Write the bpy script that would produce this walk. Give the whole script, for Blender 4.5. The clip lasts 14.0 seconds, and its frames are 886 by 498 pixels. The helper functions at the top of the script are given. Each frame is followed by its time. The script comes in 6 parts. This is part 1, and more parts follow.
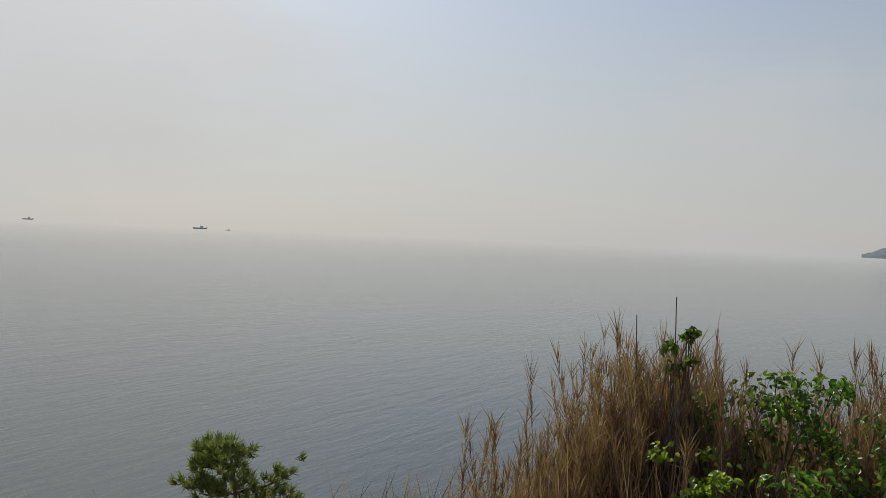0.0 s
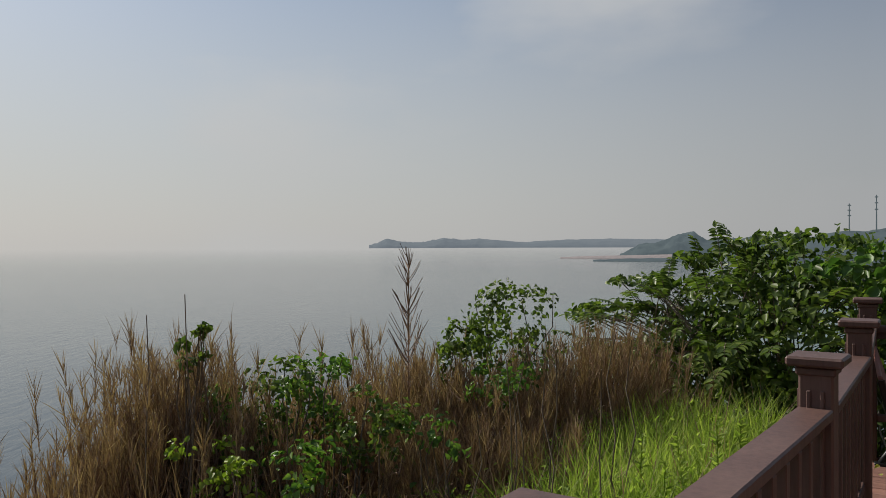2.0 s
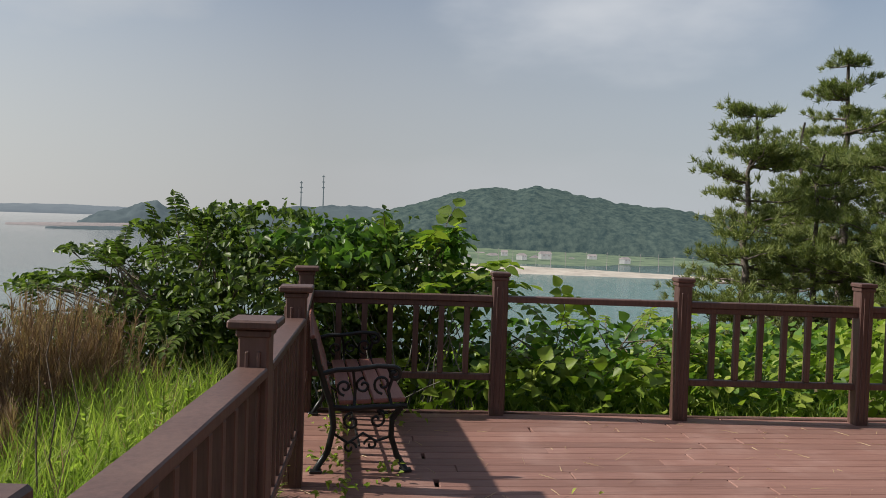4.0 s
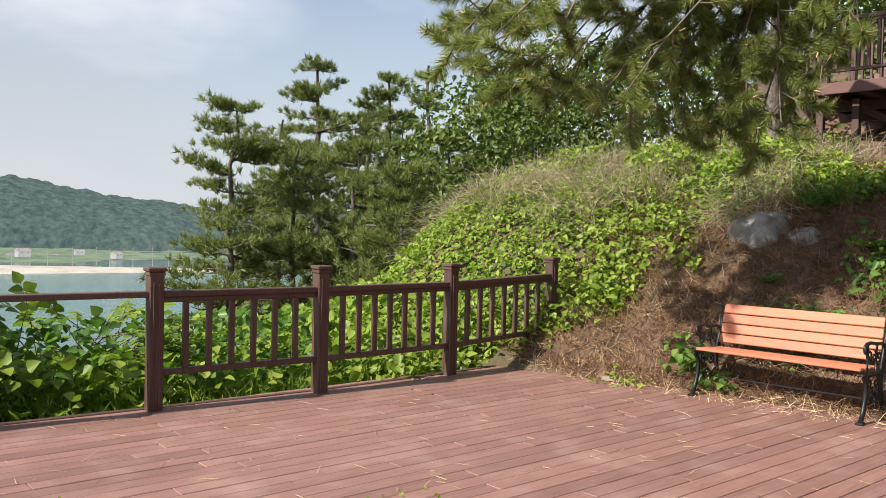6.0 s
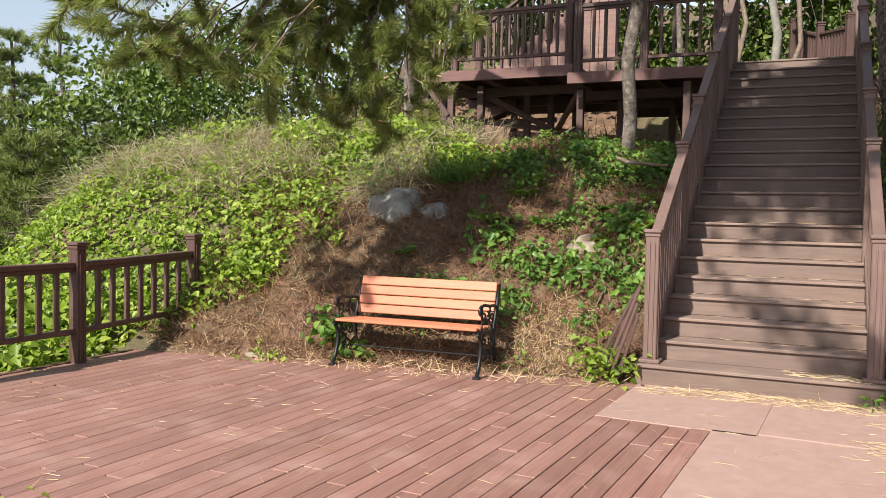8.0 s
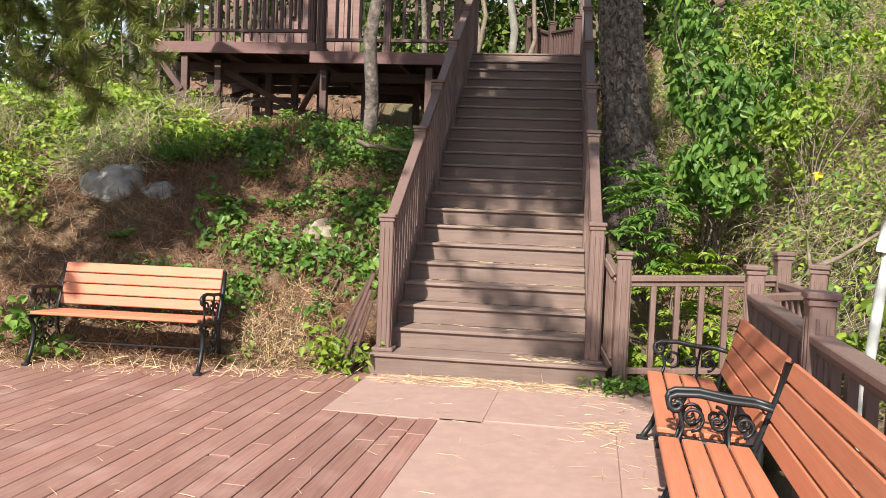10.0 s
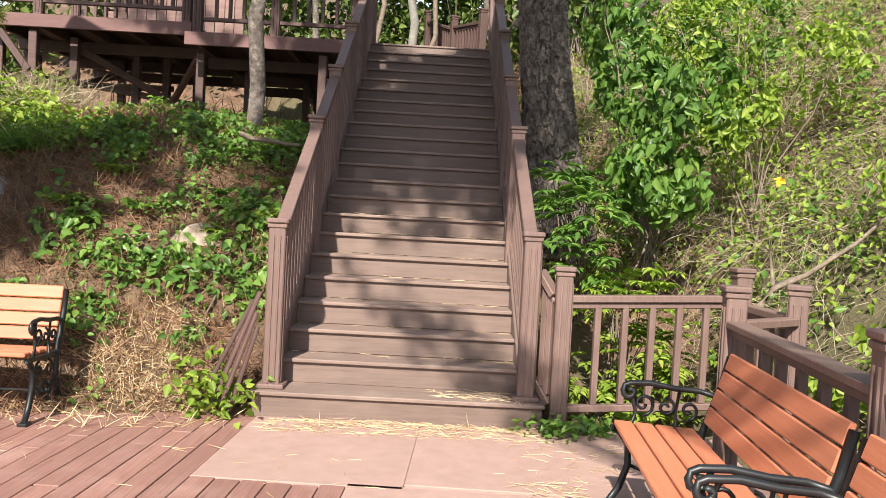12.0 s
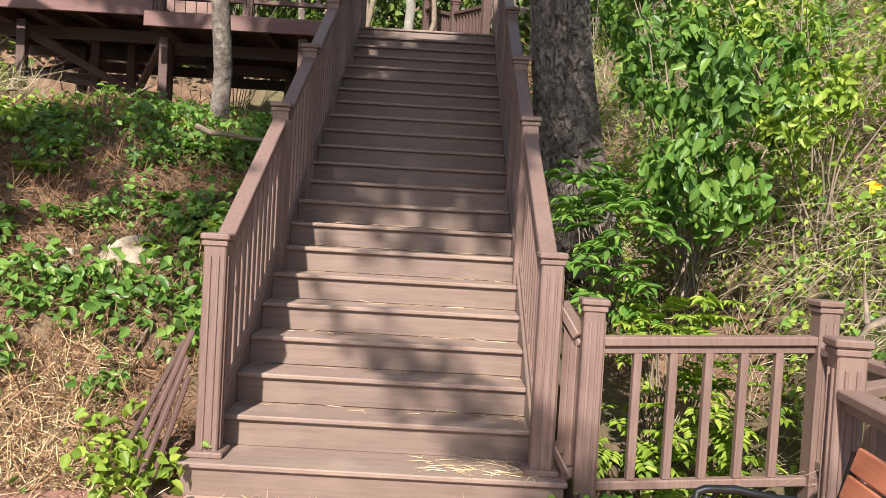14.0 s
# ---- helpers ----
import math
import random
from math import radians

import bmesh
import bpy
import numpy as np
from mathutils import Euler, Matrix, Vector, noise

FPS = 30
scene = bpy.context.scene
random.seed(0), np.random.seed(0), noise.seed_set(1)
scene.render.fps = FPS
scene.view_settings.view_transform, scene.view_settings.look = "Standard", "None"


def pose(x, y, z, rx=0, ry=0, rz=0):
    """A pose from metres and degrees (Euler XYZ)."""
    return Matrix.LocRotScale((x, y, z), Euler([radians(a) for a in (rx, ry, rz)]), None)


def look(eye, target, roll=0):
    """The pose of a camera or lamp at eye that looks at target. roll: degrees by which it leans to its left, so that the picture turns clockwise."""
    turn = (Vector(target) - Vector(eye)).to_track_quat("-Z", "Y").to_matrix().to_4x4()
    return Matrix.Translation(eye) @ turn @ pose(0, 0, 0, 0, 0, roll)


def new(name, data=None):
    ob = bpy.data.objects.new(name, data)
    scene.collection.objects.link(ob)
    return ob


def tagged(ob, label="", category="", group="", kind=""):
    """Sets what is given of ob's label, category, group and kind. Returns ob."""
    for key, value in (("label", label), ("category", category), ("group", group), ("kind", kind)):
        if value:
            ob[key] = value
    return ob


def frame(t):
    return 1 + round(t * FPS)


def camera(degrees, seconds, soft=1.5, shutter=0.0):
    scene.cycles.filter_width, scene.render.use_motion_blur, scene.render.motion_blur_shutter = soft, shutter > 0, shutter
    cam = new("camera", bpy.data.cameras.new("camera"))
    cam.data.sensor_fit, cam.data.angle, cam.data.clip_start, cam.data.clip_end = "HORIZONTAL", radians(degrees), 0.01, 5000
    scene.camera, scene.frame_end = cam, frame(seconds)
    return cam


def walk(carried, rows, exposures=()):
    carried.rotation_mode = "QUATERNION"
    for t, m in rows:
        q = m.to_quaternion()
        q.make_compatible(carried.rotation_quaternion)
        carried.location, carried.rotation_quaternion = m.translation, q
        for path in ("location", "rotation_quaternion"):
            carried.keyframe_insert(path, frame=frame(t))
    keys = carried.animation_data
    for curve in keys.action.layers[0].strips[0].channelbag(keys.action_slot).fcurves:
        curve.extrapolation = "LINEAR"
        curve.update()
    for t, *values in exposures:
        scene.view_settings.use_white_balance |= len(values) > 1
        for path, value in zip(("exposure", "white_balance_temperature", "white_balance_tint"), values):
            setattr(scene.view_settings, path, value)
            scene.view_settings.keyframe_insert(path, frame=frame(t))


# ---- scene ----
cam = camera(56.4, 14.0, 0.8)
PATH = [
    (0, (1.1, -7.85, 1.56), (0.084, -9.572, 1.522), 2.6),
    (0.5, (1.18, -7.73, 1.558), (-0.038, -9.316, 1.523), 2.75),
    (1, (1.21, -7.68, 1.555), (-0.214, -9.085, 1.541), 1.5),
    (1.5, (1.187, -7.662, 1.545), (-0.426, -8.844, 1.539), 0.2),
    (2, (1.112, -7.699, 1.55), (-0.662, -8.622, 1.536), -0.2),
    (2.5, (1.029, -7.7, 1.542), (-0.848, -8.393, 1.528), 0.3),
    (3, (1.062, -7.684, 1.544), (-0.898, -8.081, 1.526), 1.2),
    (3.4, (1.09, -7.663, 1.55), (-0.907, -7.766, 1.516), 1.7),
    (3.5, (1.111, -7.667, 1.548), (-0.889, -7.702, 1.509), 1.8),
    (4, (1.112, -7.643, 1.543), (-0.865, -7.346, 1.475), 1.9),
    (4.2, (1.109, -7.629, 1.543), (-0.847, -7.219, 1.464), 1.9),
    (6.3, (1.254, -7.473, 1.518), (-0.137, -6.037, 1.467), 1.2),
    (6.5, (1.271, -7.464, 1.527), (-0.073, -5.984, 1.475), 1.2),
    (7, (1.322, -7.453, 1.524), (0.161, -5.824, 1.479), 1.2),
    (7.5, (1.355, -7.389, 1.49), (0.422, -5.621, 1.422), 1.0),
    (8, (1.385, -7.353, 1.499), (0.561, -5.533, 1.409), 1.1),
    (8.5, (1.427, -7.293, 1.499), (0.678, -5.443, 1.371), 0.9),
    (9, (1.494, -7.178, 1.486), (0.883, -5.277, 1.366), 0.6),
    (9.2, (1.524, -7.127, 1.492), (0.983, -5.205, 1.373), 0.6),
    (11.3, (1.207, -6.204, 1.436), (1.234, -4.206, 1.352), 4.2),
    (11.5, (1.168, -6.032, 1.452), (1.195, -4.034, 1.37), 3.6),
    (12, (1.15, -5.67, 1.441), (1.172, -3.671, 1.367), 3.1),
    (12.5, (1.17, -5.322, 1.496), (1.201, -3.324, 1.412), 3.0),
    (13, (1.187, -4.935, 1.472), (1.22, -2.936, 1.397), 2.8),
    (13.5, (1.253, -4.628, 1.451), (1.266, -2.629, 1.389), 3.1),
    (14, (1.222, -4.265, 1.524), (1.238, -2.267, 1.452), 3.3),
]
# exposure on the way: the camera opens up as it turns from the sea to the hill
EXPOSURES = [(0.0, -0.18), (2.0, -0.2), (3.0, -0.28), (3.5, -0.22), (3.8, -0.05), (4.0, 0.1), (4.2, 0.5), (6.3, 0.68), (9.0, 0.92), (11.3, 1.08), (14.0, 1.22)]
walk(cam, [(t, look(eye, target, roll)) for t, eye, target, roll in PATH], EXPOSURES)

# ---------------------------------------------------------------- light
SUN_ELEV = radians(40.0)
SUN_DIR = Vector((-0.20, -1.0, 0.0)).normalized() * math.cos(SUN_ELEV) + Vector((0, 0, math.sin(SUN_ELEV)))
world = bpy.data.worlds.new("sky")
scene.world = world
world.use_nodes = True
wn, wl = world.node_tree.nodes, world.node_tree.links
wn.clear()
w_out = wn.new("ShaderNodeOutputWorld")
w_bg = wn.new("ShaderNodeBackground")
w_bg.inputs["Strength"].default_value = 0.1
w_sky = wn.new("ShaderNodeTexSky")
w_sky.sky_type = "NISHITA"
w_sky.sun_disc = False
w_sky.sun_elevation = SUN_ELEV
w_sky.sun_rotation = math.atan2(SUN_DIR.x, SUN_DIR.y)
w_sky.air_density, w_sky.dust_density, w_sky.ozone_density = 1.0, 1.0, 2.0
w_tc = wn.new("ShaderNodeTexCoord")
w_sep = wn.new("ShaderNodeSeparateXYZ")
w_map = wn.new("ShaderNodeMapping")
w_map.inputs["Scale"].default_value = (1.0, 1.0, 2.6)
w_map.inputs["Location"].default_value = (0.35, 0.1, 0.0)
w_noise = wn.new("ShaderNodeTexNoise")
w_noise.inputs["Scale"].default_value = 1.5
w_noise.inputs["Detail"].default_value = 6.0
w_noise.inputs["Roughness"].default_value = 0.5
w_cloud = wn.new("ShaderNodeMapRange")
for key, value in (("From Min", 0.48), ("From Max", 0.62), ("To Min", 0.0), ("To Max", 0.75)):
    w_cloud.inputs[key].default_value = value
w_haze = wn.new("ShaderNodeMapRange")
w_haze.interpolation_type = "SMOOTHERSTEP"
for key, value in (("From Min", -0.05), ("From Max", 0.54), ("To Min", 0.92), ("To Max", 0.08)):
    w_haze.inputs[key].default_value = value
w_mix = wn.new("ShaderNodeMixRGB")
w_mix.inputs["Color2"].default_value = (7.4, 7.5, 7.6, 1)
w_hmix = wn.new("ShaderNodeMixRGB")
w_hmix.inputs["Color2"].default_value = (5.25, 5.28, 5.3, 1)
# haze brighter round the sun's bearing
w_side = wn.new("ShaderNodeVectorMath")
w_side.operation = "DOT_PRODUCT"
w_side.inputs[1].default_value = (SUN_DIR.x, SUN_DIR.y, 0.0)
w_glow = wn.new("ShaderNodeValToRGB")
for e_, (at_, v_) in enumerate(((0.0, (0.88, 0.97, 1.05)), (0.25, (0.80, 0.87, 0.94)), (0.6, (0.80, 0.81, 0.825)), (0.80, (1.0, 1.0, 0.99)), (1.0, (1.14, 1.13, 1.11)))):
    el_ = w_glow.color_ramp.elements[e_] if e_ < 2 else w_glow.color_ramp.elements.new(at_)
    el_.position, el_.color = at_, (*v_, 1)
w_unit = wn.new("ShaderNodeMapRange")
for key, value in (("From Min", -0.77), ("From Max", 0.77)):
    w_unit.inputs[key].default_value = value
w_tint = wn.new("ShaderNodeMixRGB")
w_tint.blend_type = "MULTIPLY"
w_tint.inputs["Fac"].default_value = 1.0
wl.new(w_tc.outputs["Generated"], w_side.inputs[0])
wl.new(w_side.outputs["Value"], w_unit.inputs["Value"])
wl.new(w_unit.outputs["Result"], w_glow.inputs["Fac"])
wl.new(w_glow.outputs["Color"], w_tint.inputs["Color2"])
# one large white cloud bank over the far hill, ragged at its edge
CLOUD_AZ, CLOUD_EL = radians(-72.0), radians(14.2)
w_cx = wn.new("ShaderNodeVectorMath")
w_cy = wn.new("ShaderNodeVectorMath")
w_cx.operation = w_cy.operation = "DOT_PRODUCT"
w_cx.inputs[1].default_value = (math.cos(CLOUD_AZ) / 0.27, -math.sin(CLOUD_AZ) / 0.27, 0.0)
w_cy.inputs[1].default_value = (-math.sin(CLOUD_EL) * math.sin(CLOUD_AZ) / 0.105, -math.sin(CLOUD_EL) * math.cos(CLOUD_AZ) / 0.105, math.cos(CLOUD_EL) / 0.105)
w_cv = wn.new("ShaderNodeCombineXYZ")
w_cl = wn.new("ShaderNodeVectorMath")
w_cl.operation = "LENGTH"
w_rag = wn.new("ShaderNodeMath")
w_rag.operation = "MULTIPLY_ADD"
w_rag.inputs[1].default_value = -2.6
w_cm = wn.new("ShaderNodeMapRange")
w_cm.interpolation_type = "SMOOTHSTEP"
for key, value in (("From Min", -0.22), ("From Max", -0.75), ("To Min", 0.0), ("To Max", 0.62)):
    w_cm.inputs[key].default_value = value
w_bank = wn.new("ShaderNodeMixRGB")
w_bank.inputs["Color2"].default_value = (6.7, 6.85, 7.1, 1)
for n_ in (w_cx, w_cy):
    wl.new(w_tc.outputs["Generated"], n_.inputs[0])
wl.new(w_cx.outputs["Value"], w_cv.inputs["X"])
wl.new(w_cy.outputs["Value"], w_cv.inputs["Y"])
wl.new(w_cv.outputs["Vector"], w_cl.inputs[0])
wl.new(w_noise.outputs["Fac"], w_rag.inputs[0])
wl.new(w_cl.outputs["Value"], w_rag.inputs[2])
wl.new(w_rag.outputs["Value"], w_cm.inputs["Value"])
wl.new(w_cm.outputs["Result"], w_bank.inputs["Fac"])
wl.new(w_tc.outputs["Generated"], w_map.inputs["Vector"])
wl.new(w_tc.outputs["Generated"], w_sep.inputs["Vector"])
wl.new(w_map.outputs["Vector"], w_noise.inputs["Vector"])
wl.new(w_noise.outputs["Fac"], w_cloud.inputs["Value"])
wl.new(w_sep.outputs["Z"], w_haze.inputs["Value"])
wl.new(w_cloud.outputs["Result"], w_mix.inputs["Fac"])
wl.new(w_sky.outputs["Color"], w_mix.inputs["Color1"])
wl.new(w_mix.outputs["Color"], w_hmix.inputs["Color1"])
wl.new(w_haze.outputs["Result"], w_hmix.inputs["Fac"])
wl.new(w_hmix.outputs["Color"], w_tint.inputs["Color1"])
wl.new(w_tint.outputs["Color"], w_bank.inputs["Color1"])
wl.new(w_bank.outputs["Color"], w_bg.inputs["Color"])
wl.new(w_bg.outputs["Background"], w_out.inputs["Surface"])
sun = new("sun", bpy.data.lights.new("sun", "SUN"))
sun.data.energy, sun.data.angle, sun.data.color = 5.0, radians(0.9), (1.0, 0.93, 0.82)
sun.matrix_world = look(SUN_DIR * 50, (0, 0, 0))

# ---------------------------------------------------------------- materials
def base_mat(name):
    m = bpy.data.materials.new(name)
    m.use_nodes = True
    nt = m.node_tree
    return m, nt, nt.nodes["Principled BSDF"]


def node(nt, kind, **values):
    n = nt.nodes.new(kind)
    for key, value in values.items():
        n.inputs[key].default_value = value
    return n


def ramp(nt, fac, stops):
    r = nt.nodes.new("ShaderNodeValToRGB")
    els = r.color_ramp.elements
    while len(els) < len(stops):
        els.new(0.5)
    for e, (p, c) in zip(els, stops):
        e.position, e.color = p, (*c, 1)
    nt.links.new(fac, r.inputs["Fac"])
    return r.outputs["Color"]


def bump(nt, bsdf, height, strength, distance):
    b = node(nt, "ShaderNodeBump", Strength=strength, Distance=distance)
    nt.links.new(height, b.inputs["Height"])
    nt.links.new(b.outputs["Normal"], bsdf.inputs["Normal"])


def coords(nt, scale=(1, 1, 1), space="Object"):
    tc = nt.nodes.new("ShaderNodeTexCoord")
    mp = node(nt, "ShaderNodeMapping", Scale=scale)
    nt.links.new(tc.outputs[space], mp.inputs["Vector"])
    return mp.outputs["Vector"]


def mixed(nt, fac, a, b, kind="MIX"):
    m = nt.nodes.new("ShaderNodeMixRGB")
    m.blend_type = kind
    for sock, value in ((m.inputs["Fac"], fac), (m.inputs["Color1"], a), (m.inputs["Color2"], b)):
        if isinstance(value, (int, float)):
            sock.default_value = value
        elif isinstance(value, tuple):
            sock.default_value = (*value, 1)
        else:
            nt.links.new(value, sock)
    return m.outputs["Color"]


def wood(name, dark, light, grain=(1, 18, 18), rough=0.65, wear=(0.3, 0.25, 0.22), wear_amount=0.35, vary=0.25, world_space=False):
    """Painted or stained boards: long grain, faded patches, a shift from board to board."""
    m, nt, b = base_mat(name)
    v = coords(nt, grain)
    n1 = node(nt, "ShaderNodeTexNoise", Scale=3.0, Detail=6.0, Roughness=0.65)
    nt.links.new(v, n1.inputs["Vector"])
    info = nt.nodes.new("ShaderNodeObjectInfo")
    off = node(nt, "ShaderNodeMapping")
    tc = nt.nodes.new("ShaderNodeTexCoord")
    nt.links.new(tc.outputs["Object"], off.inputs["Vector"])
    nt.links.new(info.outputs["Location"], off.inputs["Location"])
    n2 = node(nt, "ShaderNodeTexNoise", Scale=2.2, Detail=5.0, Roughness=0.6)
    nt.links.new(off.outputs["Vector"], n2.inputs["Vector"])
    col = ramp(nt, n1.outputs["Fac"], [(0.3, dark), (0.72, light)])
    patch = ramp(nt, n2.outputs["Fac"], [(0.5, (0, 0, 0)), (0.75, (wear_amount,) * 3)])
    col = mixed(nt, patch, col, wear)
    hv = nt.nodes.new("ShaderNodeHueSaturation")
    vr = node(nt, "ShaderNodeMapRange", **{"To Min": 1 - vary, "To Max": 1 + vary})
    nt.links.new(info.outputs["Random"], vr.inputs["Value"])
    nt.links.new(vr.outputs["Result"], hv.inputs["Value"])
    nt.links.new(col, hv.inputs["Color"])
    nt.links.new(hv.outputs["Color"], b.inputs["Base Color"])
    rr = node(nt, "ShaderNodeMapRange", **{"To Min": rough - 0.12, "To Max": rough + 0.15})
    nt.links.new(n2.outputs["Fac"], rr.inputs["Value"])
    nt.links.new(rr.outputs["Result"], b.inputs["Roughness"])
    bump(nt, b, n1.outputs["Fac"], 0.25, 0.004)
    return m


def speckled(name, stops, scale, rough=0.9, bump_s=0.6, bump_d=0.03, detail=8.0, second=None):
    m, nt, b = base_mat(name)
    v = coords(nt)
    n1 = node(nt, "ShaderNodeTexNoise", Scale=scale, Detail=detail, Roughness=0.65)
    nt.links.new(v, n1.inputs["Vector"])
    col = ramp(nt, n1.outputs["Fac"], stops)
    if second:
        n2 = node(nt, "ShaderNodeTexNoise", Scale=second[0], Detail=4.0)
        nt.links.new(v, n2.inputs["Vector"])
        f = ramp(nt, n2.outputs["Fac"], [(0.42, (0, 0, 0)), (0.6, (1, 1, 1))])
        col = mixed(nt, f, col, second[1])
    nt.links.new(col, b.inputs["Base Color"])
    b.inputs["Roughness"].default_value = rough
    bump(nt, b, n1.outputs["Fac"], bump_s, bump_d)
    return m


def leafy(name, stops, rough=0.5, through_light=0.42):
    """Leaves, blades and needles: colour shifts from leaf to leaf and from patch to patch, light shines through."""
    m, nt, b = base_mat(name)
    geo = nt.nodes.new("ShaderNodeNewGeometry")
    n1 = node(nt, "ShaderNodeTexNoise", Scale=0.9, Detail=3.0)
    nt.links.new(coords(nt), n1.inputs["Vector"])
    a = nt.nodes.new("ShaderNodeMath")
    a.operation = "MULTIPLY_ADD"
    a.inputs[1].default_value = 0.55
    nt.links.new(geo.outputs["Random Per Island"], a.inputs[0])
    s = nt.nodes.new("ShaderNodeMath")
    s.operation = "MULTIPLY"
    s.inputs[1].default_value = 0.45
    nt.links.new(n1.outputs["Fac"], s.inputs[0])
    nt.links.new(s.outputs[0], a.inputs[2])
    col = ramp(nt, a.outputs[0], stops)
    nt.links.new(col, b.inputs["Base Color"])
    b.inputs["Roughness"].default_value = rough
    b.inputs["Specular IOR Level"].default_value = 0.3
    if through_light:
        tr = nt.nodes.new("ShaderNodeBsdfTranslucent")
        nt.links.new(mixed(nt, 1.0, col, (1.0, 1.15, 0.55), "MULTIPLY"), tr.inputs["Color"])
        mx = node(nt, "ShaderNodeMixShader", Fac=through_light)
        nt.links.new(b.outputs["BSDF"], mx.inputs[1])
        nt.links.new(tr.outputs["BSDF"], mx.inputs[2])
        nt.links.new(mx.outputs["Shader"], nt.nodes["Material Output"].inputs["Surface"])
    return m


def plain(name, color, rough=0.5, metal=0.0):
    m, nt, b = base_mat(name)
    n1 = node(nt, "ShaderNodeTexNoise", Scale=14.0, Detail=5.0)
    nt.links.new(coords(nt), n1.inputs["Vector"])
    nt.links.new(ramp(nt, n1.outputs["Fac"], [(0.3, tuple(c * 0.75 for c in color)), (0.7, tuple(min(1, c * 1.2) for c in color))]), b.inputs["Base Color"])
    b.inputs["Roughness"].default_value, b.inputs["Metallic"].default_value = rough, metal
    bump(nt, b, n1.outputs["Fac"], 0.12, 0.003)
    return m


def hazed_mat(name, low, high, scale, haze_glow):
    """Land far off; sea haze imitated by emitting its colour over a dimmed base."""
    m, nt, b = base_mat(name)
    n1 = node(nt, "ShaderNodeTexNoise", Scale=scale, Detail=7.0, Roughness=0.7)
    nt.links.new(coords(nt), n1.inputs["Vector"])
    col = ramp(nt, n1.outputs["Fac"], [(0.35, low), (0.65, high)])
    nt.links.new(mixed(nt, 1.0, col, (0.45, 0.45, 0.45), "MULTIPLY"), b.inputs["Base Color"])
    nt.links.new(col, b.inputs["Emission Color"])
    b.inputs["Emission Strength"].default_value = haze_glow
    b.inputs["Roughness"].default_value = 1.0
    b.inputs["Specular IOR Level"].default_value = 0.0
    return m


M_DECK = wood("deck_boards", (0.188, 0.093, 0.074), (0.300, 0.160, 0.130), (18, 1, 18), 0.62, (0.41, 0.27, 0.235), 0.45, 0.14)
M_PANEL = wood("deck_panel", (0.30, 0.195, 0.165), (0.375, 0.248, 0.212), (3, 3, 3), 0.7, (0.34, 0.22, 0.19), 0.35, 0.05)
M_FENCE = wood("fence_paint", (0.060, 0.031, 0.026), (0.120, 0.064, 0.053), (14, 14, 1), 0.5, (0.20, 0.13, 0.11), 0.3, 0.14)
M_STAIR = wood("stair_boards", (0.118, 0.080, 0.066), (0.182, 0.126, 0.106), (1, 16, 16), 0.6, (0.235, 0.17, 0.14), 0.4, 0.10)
# tread boards, paler than the risers
M_TREAD = wood("pale_treads", (0.155, 0.106, 0.088), (0.235, 0.165, 0.138), (1, 16, 16), 0.7, (0.33, 0.25, 0.205), 0.5, 0.10)
M_RAIL = wood("stair_rail_paint", (0.118, 0.073, 0.062), (0.180, 0.115, 0.098), (14, 14, 1), 0.6, (0.23, 0.16, 0.135), 0.4, 0.10)
M_UPPER = wood("upper_deck_paint", (0.060, 0.032, 0.028), (0.105, 0.058, 0.050), (2, 14, 14), 0.65, (0.15, 0.10, 0.09), 0.3, 0.18)
M_FASCIA = wood("fascia_paint", (0.105, 0.046, 0.042), (0.155, 0.074, 0.066), (1, 14, 14), 0.55, (0.20, 0.12, 0.11), 0.3, 0.06)
M_SLAT = wood("bench_slat", (0.400, 0.130, 0.066), (0.510, 0.185, 0.098), (1, 22, 22), 0.55, (0.48, 0.20, 0.12), 0.3, 0.07)
M_SLAT_OLD = wood("bench_slat_dull", (0.215, 0.085, 0.065), (0.320, 0.130, 0.102), (1, 22, 22), 0.55, (0.28, 0.15, 0.12), 0.3, 0.08)
M_IRON = plain("cast_iron", (0.016, 0.018, 0.020), 0.42, 0.3)
M_BRICK = wood("siding", (0.17, 0.10, 0.088), (0.24, 0.15, 0.13), (1, 9, 9), 0.8, (0.44, 0.33, 0.29), 0.3, 0.12)
M_SOIL = speckled("soil_litter", [(0.28, (0.060, 0.034, 0.022)), (0.5, (0.140, 0.080, 0.052)), (0.72, (0.260, 0.158, 0.104))], 5.5, 0.95, 1.0, 0.06, 10.0, (0.45, (0.10, 0.085, 0.045)))
M_ROCK = speckled("granite", [(0.3, (0.12, 0.116, 0.108)), (0.5, (0.25, 0.243, 0.228)), (0.75, (0.38, 0.372, 0.35))], 7, 0.85, 0.8, 0.03)
M_ROCK2 = speckled("weathered_rock", [(0.3, (0.16, 0.115, 0.080)), (0.5, (0.30, 0.255, 0.195)), (0.75, (0.46, 0.43, 0.35))], 6, 0.9, 0.8, 0.03)
M_BARK = speckled("pine_bark", [(0.32, (0.050, 0.040, 0.034)), (0.52, (0.140, 0.116, 0.100)), (0.75, (0.30, 0.262, 0.235))], 14, 0.95, 1.0, 0.04)
M_TWIG = speckled("twig_bark", [(0.3, (0.10, 0.075, 0.055)), (0.7, (0.24, 0.19, 0.145))], 18, 0.9, 0.5, 0.01)
M_PALE = speckled("pale_bark", [(0.3, (0.13, 0.122, 0.105)), (0.7, (0.25, 0.24, 0.205))], 9, 0.9, 0.4, 0.01)
M_VINE = leafy("vine_leaf", [(0.15, (0.115, 0.180, 0.028)), (0.5, (0.230, 0.325, 0.046)), (0.85, (0.390, 0.460, 0.090))], 0.42, 0.45)
